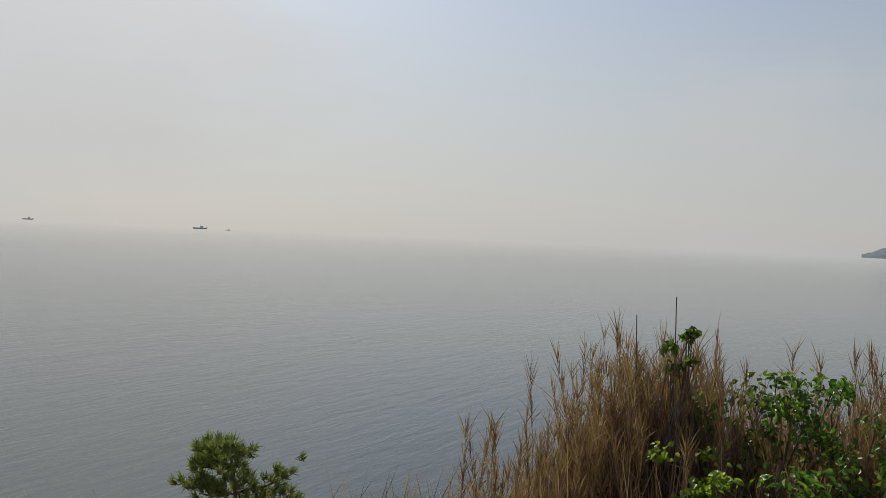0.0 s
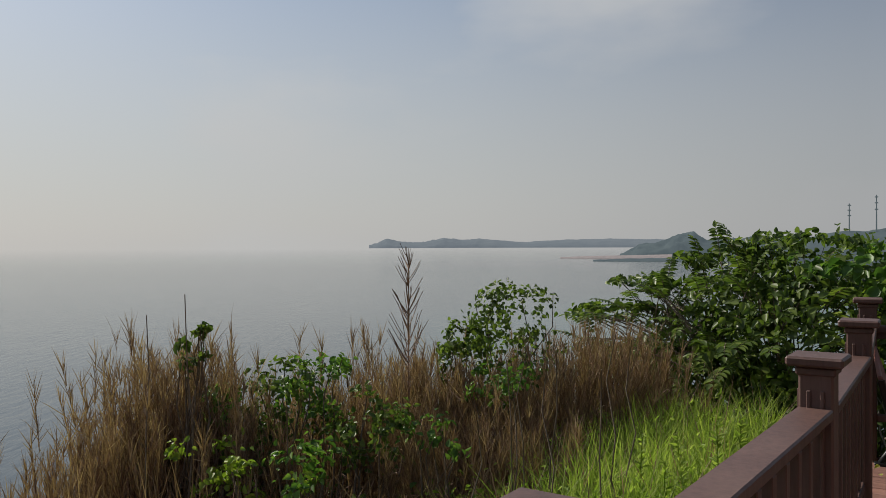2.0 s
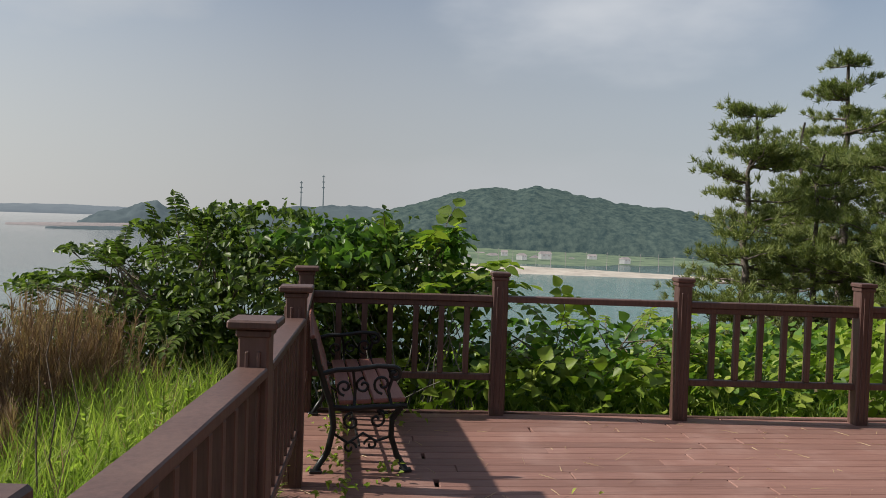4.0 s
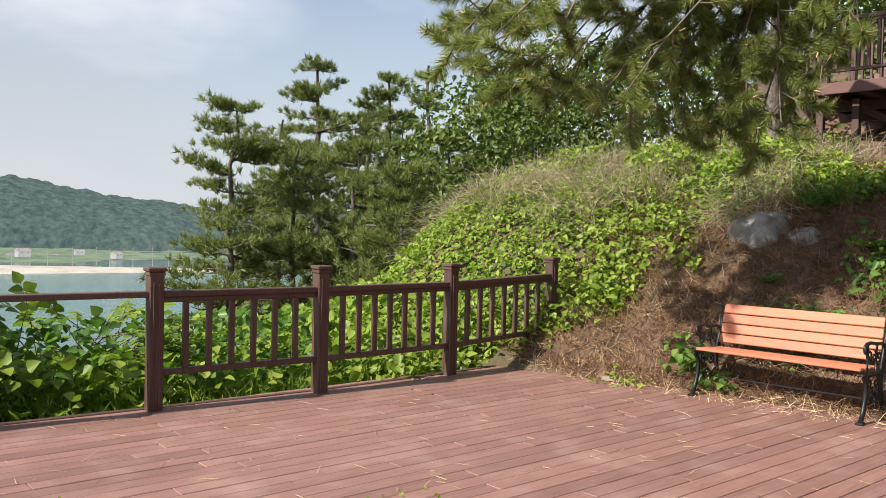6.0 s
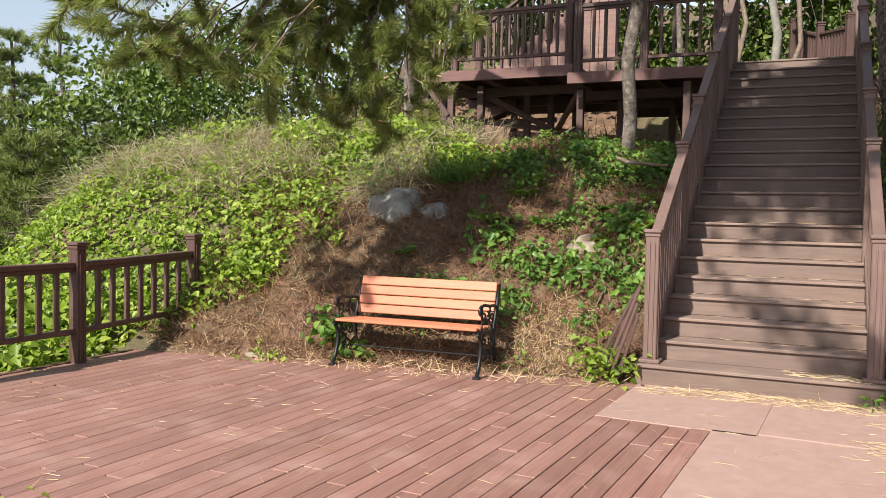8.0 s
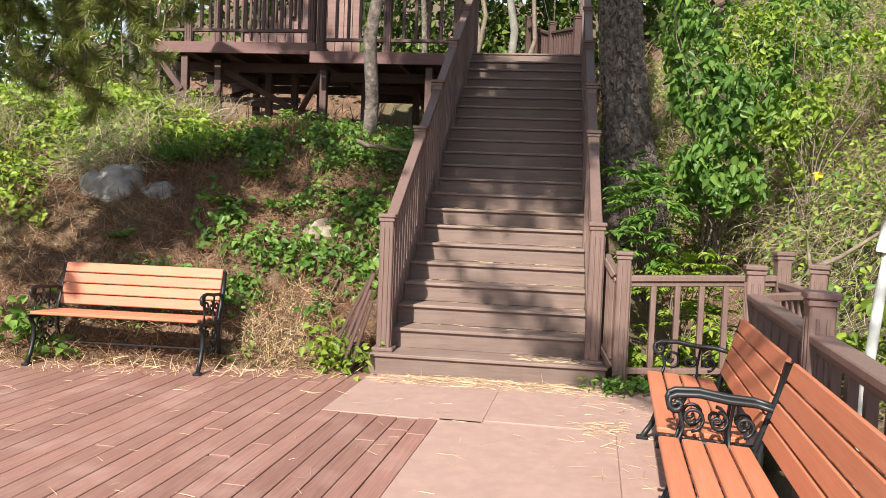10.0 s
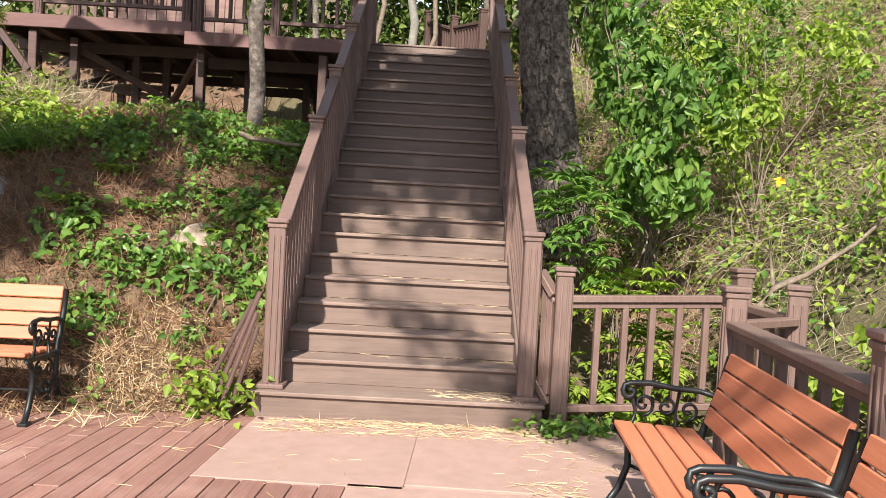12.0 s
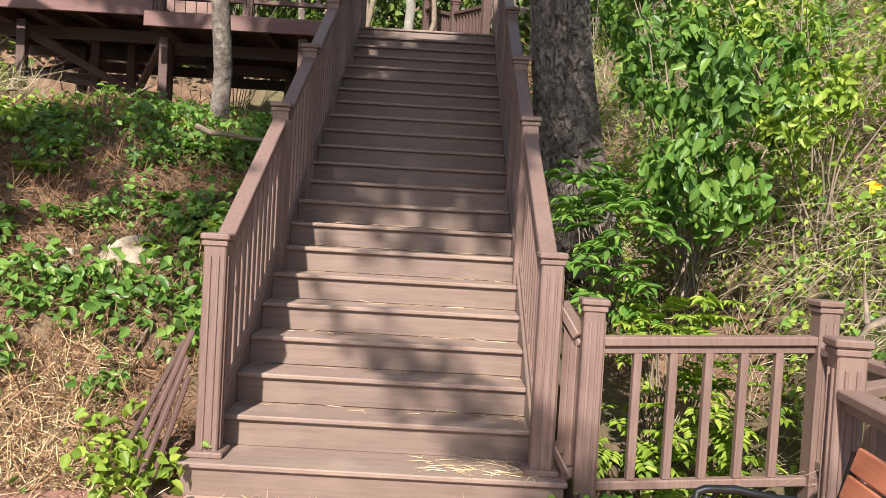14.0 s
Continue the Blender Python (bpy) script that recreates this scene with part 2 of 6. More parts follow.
M_LEAF = leafy("shrub_leaf", [(0.15, (0.050, 0.110, 0.026)), (0.5, (0.110, 0.215, 0.042)), (0.85, (0.230, 0.350, 0.075))], 0.38, 0.42)
M_DARKLEAF = leafy("bush_leaf", [(0.15, (0.050, 0.085, 0.024)), (0.55, (0.110, 0.165, 0.038)), (0.9, (0.250, 0.310, 0.070))], 0.4, 0.42)
M_NEEDLE = leafy("pine_needle", [(0.15, (0.110, 0.146, 0.038)), (0.5, (0.215, 0.252, 0.074)), (0.85, (0.370, 0.380, 0.145))], 0.4, 0.3)
M_NEEDLE_FAR = leafy("far_needle", [(0.15, (0.085, 0.122, 0.040)), (0.5, (0.175, 0.215, 0.068)), (0.85, (0.310, 0.330, 0.115))], 0.55, 0.3)
M_DRY = leafy("dry_grass", [(0.15, (0.24, 0.19, 0.135)), (0.5, (0.40, 0.33, 0.235)), (0.85, (0.58, 0.50, 0.38))], 0.7, 0.35)
M_REED = leafy("dry_reed", [(0.15, (0.145, 0.086, 0.062)), (0.5, (0.275, 0.168, 0.120)), (0.85, (0.480, 0.340, 0.245))], 0.7, 0.3)
M_LITTER = leafy("needle_litter", [(0.15, (0.110, 0.055, 0.033)), (0.5, (0.215, 0.118, 0.070)), (0.85, (0.380, 0.235, 0.135))], 0.75, 0.1)
M_STRAW = leafy("straw", [(0.15, (0.42, 0.30, 0.17)), (0.85, (0.64, 0.51, 0.32))], 0.75, 0.1)
M_GRASS = leafy("green_grass", [(0.15, (0.140, 0.215, 0.040)), (0.5, (0.275, 0.365, 0.072)), (0.85, (0.470, 0.520, 0.160))], 0.45, 0.6)
M_FLOWER = plain("yellow_petal", (0.75, 0.50, 0.02), 0.6)
M_WHITE = plain("white_paint", (0.52, 0.53, 0.51), 0.45)
# everything across the bay emits its own colour in place of haze
M_FARHILL = hazed_mat("wooded_hill", (0.030, 0.050, 0.054), (0.082, 0.110, 0.096), 0.17, 0.95)
# haze painted into these two: paler and bluer for the farther coast
M_FARLAND = hazed_mat("hazy_coast", (0.125, 0.145, 0.163), (0.140, 0.160, 0.176), 0.01, 1.1)
M_HAZECOAST = hazed_mat("hazy_headland", (0.068, 0.088, 0.098), (0.092, 0.115, 0.122), 0.03, 1.0)
M_SAND = hazed_mat("far_sand", (0.33, 0.29, 0.25), (0.50, 0.45, 0.39), 0.12, 0.8)
M_FARGREEN = hazed_mat("far_field", (0.085, 0.120, 0.088), (0.165, 0.205, 0.135), 0.08, 0.95)
M_FARWALL = hazed_mat("far_wall", (0.30, 0.31, 0.30), (0.42, 0.42, 0.41), 0.2, 0.7)
M_FARROOF = hazed_mat("far_roof", (0.22, 0.20, 0.20), (0.32, 0.28, 0.27), 0.2, 0.8)

SEA_LEVEL = -20.0
m, nt, b = base_mat("sea_water")
M_SEA = m
b.inputs["Roughness"].default_value = 0.10
b.inputs["IOR"].default_value = 1.33
geo = node(nt, "ShaderNodeNewGeometry")
# shallow green water in the bay, deep grey water outside
bay = node(nt, "ShaderNodeVectorMath")
bay.operation = "DISTANCE"
bay.inputs[1].default_value = (-250.0, 100.0, SEA_LEVEL)
nt.links.new(geo.outputs["Position"], bay.inputs[0])
shoal = node(nt, "ShaderNodeMapRange", **{"From Min": 60.0, "From Max": 235.0, "To Min": 1.0, "To Max": 0.0})
nt.links.new(bay.outputs["Value"], shoal.inputs["Value"])
nt.links.new(mixed(nt, shoal.outputs["Result"], (0.046, 0.060, 0.063), (0.080, 0.180, 0.165)), b.inputs["Base Color"])
turn = node(nt, "ShaderNodeMapping")
turn.inputs["Rotation"].default_value = (0, 0, radians(-30))
nt.links.new(coords(nt), turn.inputs["Vector"])
flat = node(nt, "ShaderNodeMapping")
flat.inputs["Scale"].default_value = (0.28, 1.0, 1.0)
nt.links.new(turn.outputs["Vector"], flat.inputs["Vector"])
na = node(nt, "ShaderNodeTexNoise", Scale=0.16, Detail=6.0, Roughness=0.62, Distortion=0.4)
nb = node(nt, "ShaderNodeTexNoise", Scale=0.7, Detail=5.0, Roughness=0.62, Distortion=0.3)
for n_ in (na, nb):
    nt.links.new(flat.outputs["Vector"], n_.inputs["Vector"])
bump(nt, b, mixed(nt, 0.45, na.outputs["Fac"], nb.outputs["Fac"]), 0.42, 0.6)
# sea haze imitated by alpha: the water turns transparent towards the horizon
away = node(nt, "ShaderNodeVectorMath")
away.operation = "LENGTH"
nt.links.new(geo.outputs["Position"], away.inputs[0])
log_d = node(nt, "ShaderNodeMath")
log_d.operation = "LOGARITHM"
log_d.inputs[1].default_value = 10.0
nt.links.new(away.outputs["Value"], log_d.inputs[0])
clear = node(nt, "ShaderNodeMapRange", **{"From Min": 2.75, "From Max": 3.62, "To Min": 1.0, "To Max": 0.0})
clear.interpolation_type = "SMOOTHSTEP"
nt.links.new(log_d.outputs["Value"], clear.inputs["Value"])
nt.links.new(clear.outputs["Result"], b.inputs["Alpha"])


# ---------------------------------------------------------------- mesh helpers
def add_mesh(name, verts, faces, mat, smooth=False):
    me = bpy.data.meshes.new(name)
    me.from_pydata([tuple(v) for v in verts], [], faces)
    me.materials.append(mat)
    if smooth:
        me.polygons.foreach_set("use_smooth", [True] * len(me.polygons))
    me.update()
    return me


def fast_mesh(name, verts, faces_flat, sizes, mat, smooth=False):
    """A large joined mesh straight from arrays."""
    me = bpy.data.meshes.new(name)
    verts = np.asarray(verts, dtype=np.float32)
    sizes = np.asarray(sizes, dtype=np.int32)
    me.vertices.add(len(verts))
    me.vertices.foreach_set("co", verts.ravel())
    me.loops.add(len(faces_flat))
    me.loops.foreach_set("vertex_index", np.asarray(faces_flat, dtype=np.int32))
    me.polygons.add(len(sizes))
    me.polygons.foreach_set("loop_start", np.concatenate(([0], np.cumsum(sizes)[:-1])).astype(np.int32))
    me.polygons.foreach_set("loop_total", sizes)
    if smooth:
        me.polygons.foreach_set("use_smooth", np.ones(len(sizes), dtype=bool))
    me.materials.append(mat)
    me.update(calc_edges=True)
    return me


_boxes = {}


def box_mesh(sx, sy, sz, mat, ch=0.006, name="board"):
    """A board with chamfered edges, centred in x and y, standing on z = 0. Alike boards share their mesh."""
    key = (round(sx, 3), round(sy, 3), round(sz, 3), mat.name, ch)
    if key in _boxes:
        return _boxes[key]
    h = (sx / 2, sy / 2, sz / 2)
    ch = min(ch, min(h) * 0.45)
    verts, index = [], {}
    for a in (-1, 1):
        for b_ in (-1, 1):
            for c in (-1, 1):
                s = (a, b_, c)
                for ax in range(3):
                    p = [s[i] * (h[i] if i == ax else h[i] - ch) for i in range(3)]
                    index[(s, ax)] = len(verts)
                    verts.append((p[0], p[1], p[2] + h[2]))
    faces = []

    def add(ids, out):
        pts = [Vector(verts[i]) - Vector((0, 0, h[2])) for i in ids]
        n = (pts[1] - pts[0]).cross(pts[2] - pts[0])
        faces.append(tuple(ids) if n.dot(Vector(out)) > 0 else tuple(reversed(ids)))

    for ax in range(3):
        u, w = [i for i in range(3) if i != ax]
        for sg in (-1, 1):
            ids = []
            for su, sw in ((-1, -1), (1, -1), (1, 1), (-1, 1)):
                s = [0, 0, 0]
                s[ax], s[u], s[w] = sg, su, sw
                ids.append(index[(tuple(s), ax)])
            out = [0, 0, 0]
            out[ax] = sg
            add(ids, out)
    for ax in range(3):
        u, w = [i for i in range(3) if i != ax]
        for su in (-1, 1):
            for sw in (-1, 1):
                ids = []
                for sa, f in ((-1, u), (1, u), (1, w), (-1, w)):
                    s = [0, 0, 0]
                    s[ax], s[u], s[w] = sa, su, sw
                    ids.append(index[(tuple(s), f)])
                out = [0, 0, 0]
                out[u], out[w] = su, sw
                add(ids, out)
    for a in (-1, 1):
        for b_ in (-1, 1):
            for c in (-1, 1):
                add([index[((a, b_, c), ax)] for ax in range(3)], (a, b_, c))
    _boxes[key] = add_mesh(name, verts, faces, mat)
    return _boxes[key]


def thing(name, label, category, at=(0, 0, 0), rz=0, group="", kind=""):
    ob = new(name)
    ob.empty_display_size = 0.1
    ob.matrix_world = pose(*at, 0, 0, rz)
    return tagged(ob, label, category, group, kind)


JOINED = ("branchwork", "candle", "foliage", "stalk", "blade", "plume", "crown")


def piece(name, mesh, parent, m, label=""):
    ob = new(name, mesh)
    ob.parent = parent
    ob.matrix_basis = m
    return tagged(ob, label, kind="stuff" if name in JOINED else "")


def solo(name, mesh, label, category, at=(0, 0, 0), rz=0, group="", kind=""):
    ob = new(name, mesh)
    ob.matrix_world = pose(*at, 0, 0, rz)
    return tagged(ob, label, category, group, kind)


def beam(a, b_, w, h, mat, up=(0, 0, 1), ch=0.006):
    """Mesh and pose of a beam from a to b_: w wide, h high, its top edge line through the ends."""
    a, b_ = Vector(a), Vector(b_)
    d = b_ - a
    x = d.normalized()
    y = Vector(up).cross(x).normalized()
    z = x.cross(y)
    rot = Matrix((x, y, z)).transposed().to_4x4()
    mid = (a + b_) / 2
    return box_mesh(round(d.length, 2), w, h, mat, ch), Matrix.Translation(mid) @ rot @ Matrix.Translation((0, 0, -h))


def tube_data(points, radii, sides=8, rough=0.0, seed=0):
    """Vertices and faces of a tapering limb along a line of points."""
    rnd = random.Random(seed)
    pts = [Vector(p) for p in points]
    verts, faces = [], []
    ref = Vector((0.31, 0.17, 0.93))
    for i, p in enumerate(pts):
        d = (pts[min(i + 1, len(pts) - 1)] - pts[max(i - 1, 0)]).normalized()
        r = ref if abs(d.dot(ref)) < 0.95 else Vector((1, 0, 0))
        u = d.cross(r).normalized()
        w = d.cross(u)
        for k in range(sides):
            a = 2 * math.pi * k / sides
            q = radii[i] * (1 + rough * (rnd.random() - 0.5) * 2)
            verts.append(p + (u * math.cos(a) + w * math.sin(a)) * q)
    for i in range(len(pts) - 1):
        for k in range(sides):
            k2 = (k + 1) % sides
            faces.append((i * sides + k, i * sides + k2, (i + 1) * sides + k2, (i + 1) * sides + k))
    faces.append(tuple(range(sides)))
    faces.append(tuple(reversed(range((len(pts) - 1) * sides, len(pts) * sides))))
    return verts, faces


def tubes_mesh(name, lines, mat, sides=6):
    verts, faces = [], []
    for i, (pts, radii) in enumerate(lines):
        v, f = tube_data(pts, radii, sides, 0.08, i)
        o = len(verts)
        verts += v
        faces += [tuple(j + o for j in q) for q in f]
    return add_mesh(name, verts, faces, mat, True)


RNG = np.random.default_rng(7)


def unit(a):
    return a / np.maximum(np.linalg.norm(a, axis=1, keepdims=True), 1e-9)


def leaf_mesh(name, pos, t, nz, size, mat, wide, cup):
    """Pointed leaves folded along the midrib: base at pos, running along t, facing nz."""
    n = len(pos)
    s = unit(np.cross(nz, t))
    nz = np.cross(t, s)
    shape = [(0, 0, 0), (-wide * 0.78, 0.15, cup * 0.8), (-wide, 0.36, cup), (-wide * 0.58, 0.70, cup * 0.5), (0, 1, -0.14), (wide * 0.58, 0.70, cup * 0.5), (wide, 0.36, cup), (wide * 0.78, 0.15, cup * 0.8)]
    v = np.empty((n, 8, 3))
    for k, (a, b_, c) in enumerate(shape):
        v[:, k] = pos + (s * a + t * b_ + nz * c) * size[:, None]
    base = np.arange(n)[:, None] * 8
    f = np.concatenate([base + np.array([0, 4, 3, 2, 1]), base + np.array([0, 7, 6, 5, 4])], axis=1)
    return fast_mesh(name, v.reshape(-1, 3), f.ravel(), np.full(2 * n, 5), mat)


def leaves(name, pos, nrm, size, mat, wide=0.33, spread=0.6, cup=0.16, droop=0.25):
    """Many folded pointed leaves at pos, facing about nrm."""
    n = len(pos)
    pos, size = np.asarray(pos), np.broadcast_to(np.asarray(size, float), (n,))
    nz = unit(np.asarray(nrm) + RNG.normal(0, spread, (n, 3)))
    t = unit(np.cross(nz, RNG.normal(0, 1, (n, 3))))
    t = unit(t + np.array([0, 0, -droop]))
    return leaf_mesh(name, pos, t, nz, size, mat, wide, cup)


def fronds(name, pos, way, length, pairs, mat, leaflet=0.42, wide=0.2, sag=0.3):
    """Feathered leaves: pairs of leaflets along an arching midrib from pos along way."""
    n = len(pos)
    d = unit(np.asarray(way, float))
    side = unit(np.cross(d, np.tile([0.0, 0.0, 1.0], (n, 1)) + RNG.normal(0, 0.15, (n, 3))))
    P, T, N, S = [], [], [], []
    for k in range(pairs + 1):
        f = 0.25 + 0.75 * k / pairs
        p = pos + d * (length * f)[:, None] + np.array([0, 0, -sag]) * (length * f * f)[:, None]
        out = d + np.array([0, 0, -2 * sag * f])
        for sgn in ((-1, 1) if k < pairs else (0,)):
            t = unit(out * (0.55 if sgn else 1.0) + side * sgn + np.array([0, 0, -0.12]) + RNG.normal(0, 0.08, (n, 3)))
            P.append(p)
            T.append(t)
            N.append(unit(np.cross(side, out) * 1.0 + RNG.normal(0, 0.15, (n, 3)) + np.array([0, 0, 0.3])))
            S.append(length * leaflet * (1.0 - 0.35 * abs(f - 0.55)) * RNG.uniform(0.85, 1.1, n))
    return leaf_mesh(name, np.concatenate(P), np.concatenate(T), np.concatenate(N), np.concatenate(S), mat, wide, 0.08)


def blades(name, pos, way, length, width, mat, bend=0.35, sway=0.35):
    """Many tapering blades from pos along way, bowing over."""
    n = len(pos)
    pos = np.asarray(pos)
    length = np.broadcast_to(np.asarray(length, float), (n,))[:, None]
    width = np.broadcast_to(np.asarray(width, float), (n,))[:, None]
    d = unit(np.broadcast_to(np.asarray(way, float), (n, 3)) + RNG.normal(0, sway, (n, 3)))
    s = unit(np.cross(d, RNG.normal(0, 1, (n, 3))))
    side = unit(np.cross(d, s))
    bow = side * bend * RNG.uniform(0.2, 1.0, (n, 1)) + np.array([0, 0, -1.0]) * bend * 0.5
    mid = pos + d * length * 0.55 + bow * length * 0.12
    tip = pos + d * length + bow * length * 0.55
    v = np.stack([pos - s * width, pos + s * width, mid + s * width * 0.75, mid - s * width * 0.75, tip], axis=1)
    base = np.arange(n)[:, None] * 5
    f = np.concatenate([base + np.array([0, 1, 2, 3]), base + np.array([3, 2, 4])], axis=1)
    return fast_mesh(name, v.reshape(-1, 3), f.ravel(), np.tile([4, 3], n), mat)


def needles(name, pos, way, length, width, mat):
    """Many straight thin needles: one long triangle each."""
    n = len(pos)
    length = np.broadcast_to(np.asarray(length, float), (n,))[:, None]
    d = unit(np.asarray(way))
    s = unit(np.cross(d, RNG.normal(0, 1, (n, 3)))) * width
    v = np.stack([pos - s, pos + s, pos + d * length], axis=1)
    return fast_mesh(name, v.reshape(-1, 3), np.arange(3 * n), np.full(n, 3), mat)


# ---------------------------------------------------------------- the ground
SEA = SEA_LEVEL


def smooth(a, b_, x):
    t = min(1.0, max(0.0, (x - a) / (b_ - a)))
    return t * t * (3 - 2 * t)


PROFILE = [(0, 0), (0.5, 0.22), (1, 0.52), (1.5, 0.9), (2, 1.3), (2.5, 1.6), (3.5, 2.05), (4.5, 2.32), (5.2, 2.38), (7, 2.32), (10.2, 2.5), (11.4, 3.9), (12.4, 4.6), (16, 6), (24, 9), (60, 16)]
PROFILE_EAST = PROFILE[:7] + [(4.5, 2.75), (6, 3.5), (8, 4.4), (11, 5.8), (16, 7.8), (60, 16)]
FOOT = [(-30, -3.5), (-8, -2.0), (-6.5, -1.6), (-5, -0.9), (-3, -0.42), (-1.2, -0.12), (0, 0.15), (2, 0.3), (2.25, 0.9), (2.6, 1.35), (3.15, 1.2), (3.6, -0.2), (4.2, -2.2), (5.2, -5), (6.5, -9), (8, -14), (30, -40)]


def along(table, x):
    for (a, p), (b_, q) in zip(table, table[1:]):
        if x <= b_:
            return p + (q - p) * max(0.0, (x - a)) / (b_ - a)
    return table[-1][1]


def z_shoulder(x, y):
    return -0.06 - 0.12 * max(0.0, -5.2 - x) + 0.03 * noise.noise(Vector((x * 4, y * 4, 2)))


def ground(x, y):
    d = y - along(FOOT, x)
    if x > 3.4:
        d *= 0.75
    hill = along(PROFILE, d) if d > 0 else 0.0
    if x > 1.9 and d > 0:
        east = smooth(1.9, 2.9, x)
        hill += (along(PROFILE_EAST, d) - hill) * east
    hill *= smooth(-10.2, -7.4, x + 0.25 * (y - 1.5))
    low = 0.0
    # seaward and westward slopes
    s = max(0.0, -8.6 - y)
    low -= 0.10 * s + 0.16 * max(0, s - 3.4) ** 1.7
    w = max(0.0, -5.6 - x)
    low -= (0.10 * w + 0.02 * w ** 1.5) * (1 - smooth(0, 5, d) * smooth(-11, -8, x))
    if -6.4 < x < -4.6 and -2.3 < y < 0 and d < 0:
        # straw covered shoulder where the fence meets the bank
        return z_shoulder(x, y)
    inside = -5.35 < x < 2.9 and -8.3 < y and d < 0
    z = hill + max(low, SEA - 4)
    z = max(z, SEA - 2)
    if inside:
        z -= 0.4 * smooth(0, 0.12, -d) if d > -0.12 else 0.4
    elif d < 0:
        z -= 0.22 * smooth(0, 0.3, -d)
    n = noise.fractal(Vector((x * 0.9, y * 0.9, 0.3)), 1.0, 2.0, 4)
    lumps = noise.noise(Vector((x * 4, y * 4, 2)))
    if d > 0.35 and -6.0 < x < 0.0:
        # clods, hollows and root bosses of the worn bank
        ridged = 1 - abs(noise.noise(Vector((x * 2.6, y * 2.6, 7.0)))) * 2
        return z + n * 0.13 + 0.05 * lumps + 0.09 * ridged + 0.035 * noise.noise(Vector((x * 9, y * 9, 5)))
    return z + n * (0.10 if d > 0.25 else 0.04) + 0.04 * lumps


def axis(stops):
    out = []
    for a, b_, step in stops:
        n = max(1, round((b_ - a) / step))
        out += [a + (b_ - a) * i / n for i in range(n)]
    return out + [stops[-1][1]]


def stair_cut(x, y, z):
    """The bank is dug away under the stair."""
    if -0.12 < x < 2.0 and y > -0.05:
        return min(z, max(-0.3, 0.58 * y - 0.45))
    return z


gx = axis([(-90, -30, 6), (-30, -10, 1), (-10, -5.6, 0.16), (-5.6, 0.0, 0.075), (0.0, 6, 0.16), (6, 14, 0.6), (14, 60, 5)])
gy = axis([(-90, -30, 5), (-30, -14, 1), (-14, -9, 0.3), (-9, -1.6, 0.3), (-1.6, -0.8, 0.16), (-0.8, 4.0, 0.075), (4.0, 7, 0.16), (7, 14, 0.5), (14, 60, 5)])
gv = [(x, y, stair_cut(x, y, ground(x, y))) for y in gy for x in gx]
nx = len(gx)
gf = [(j * nx + i, j * nx + i + 1, (j + 1) * nx + i + 1, (j + 1) * nx + i) for j in range(len(gy) - 1) for i in range(nx - 1)]
solo("ground", add_mesh("ground", gv, gf, M_SOIL, True), "brown soil bank littered with pine needles and roots", "ground", kind="structure")


def on_ground(n, x0, x1, y0, y1, keep=None, tries=6):
    out = []
    for _ in range(n * tries):
        x, y = random.uniform(x0, x1), random.uniform(y0, y1)
        if keep is None or keep(x, y):
            out.append((x, y, ground(x, y)))
            if len(out) >= n:
                break
    return np.array(out)


def ground_normal(p):
    e = 0.15
    return unit(np.array([(ground(x - e, y) - ground(x + e, y), ground(x, y - e) - ground(x, y + e), 2 * e) for x, y, _ in p]))


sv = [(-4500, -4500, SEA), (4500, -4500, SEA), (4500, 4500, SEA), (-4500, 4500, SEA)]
solo("sea", add_mesh("sea", sv, [(0, 1, 2, 3)], M_SEA), "calm grey green sea with small ripples, transparent far out for haze", "sea", kind="structure")


# ---------------------------------------------------------------- the deck
def deck_edge_x(y):
    return along([(-9, -5.62), (-7.73, -5.55), (-6.2, -5.42), (-3.25, -5.08), (-1.68, -5.04), (0.6, -5.1)], y)


deck = thing("deck", "weathered red brown plank deck strewn with pine needles", "deck", kind="structure")
SKEW = 0.05
pw = 0.14
for x in (i * pw for i in range(-38, 22)):
    # plank run along y; the panel field in front of the stair cuts it off
    x_mid = x + pw / 2
    y_start = -8.25
    y_end = 0.25 if x_mid < 0.0 else -1.34
    if x_mid > 0.70:
        continue
    if x_mid + SKEW * y_start < deck_edge_x(-7.7):
        continue
    y = y_start - random.uniform(0, 1.8)
    while y < y_end:
        ln = random.choice((1.8, 2.4, 3.0))
        a, b_ = max(y, y_start), min(y + ln, y_end)
        y += ln
        if b_ - a < 0.12:
            continue
        cx, cy = x_mid + SKEW * (a + b_) / 2 + 0.12, (a + b_) / 2
        piece("plank", box_mesh(pw - 0.007, round(b_ - a, 1) - 0.006, 0.03, M_DECK, 0.004, "plank"), deck, pose(cx, cy, -0.03 + random.uniform(-0.0015, 0.0015), 0, 0, -math.degrees(SKEW)))
for x0, y0, x1, y1 in ((-0.14, -1.335, 1.0, 0.1), (1.003, -1.335, 3.05, 0.1), (0.703, -3.8, 1.9, -1.338), (1.903, -3.8, 2.72, -1.338), (0.703, -6.2, 1.9, -3.803), (1.903, -6.2, 2.6, -3.803), (0.703, -8.3, 1.9, -6.203), (1.903, -8.3, 2.6, -6.203)):
    piece("panel", box_mesh(x1 - x0, y1 - y0, 0.03, M_PANEL, 0.004, "panel"), deck, pose((x0 + x1) / 2 + SKEW * (y0 + y1) / 2 + 0.12, (y0 + y1) / 2, -0.027, 0, 0, -math.degrees(SKEW)))
for y in (-8.2, -6.6, -5.0, -3.4, -1.8):
    m_, p_ = beam((deck_edge_x(y) + 0.05, y, -0.035), (2.2, y, -0.035), 0.08, 0.16, M_UPPER)
    piece("joist", m_, deck, p_)
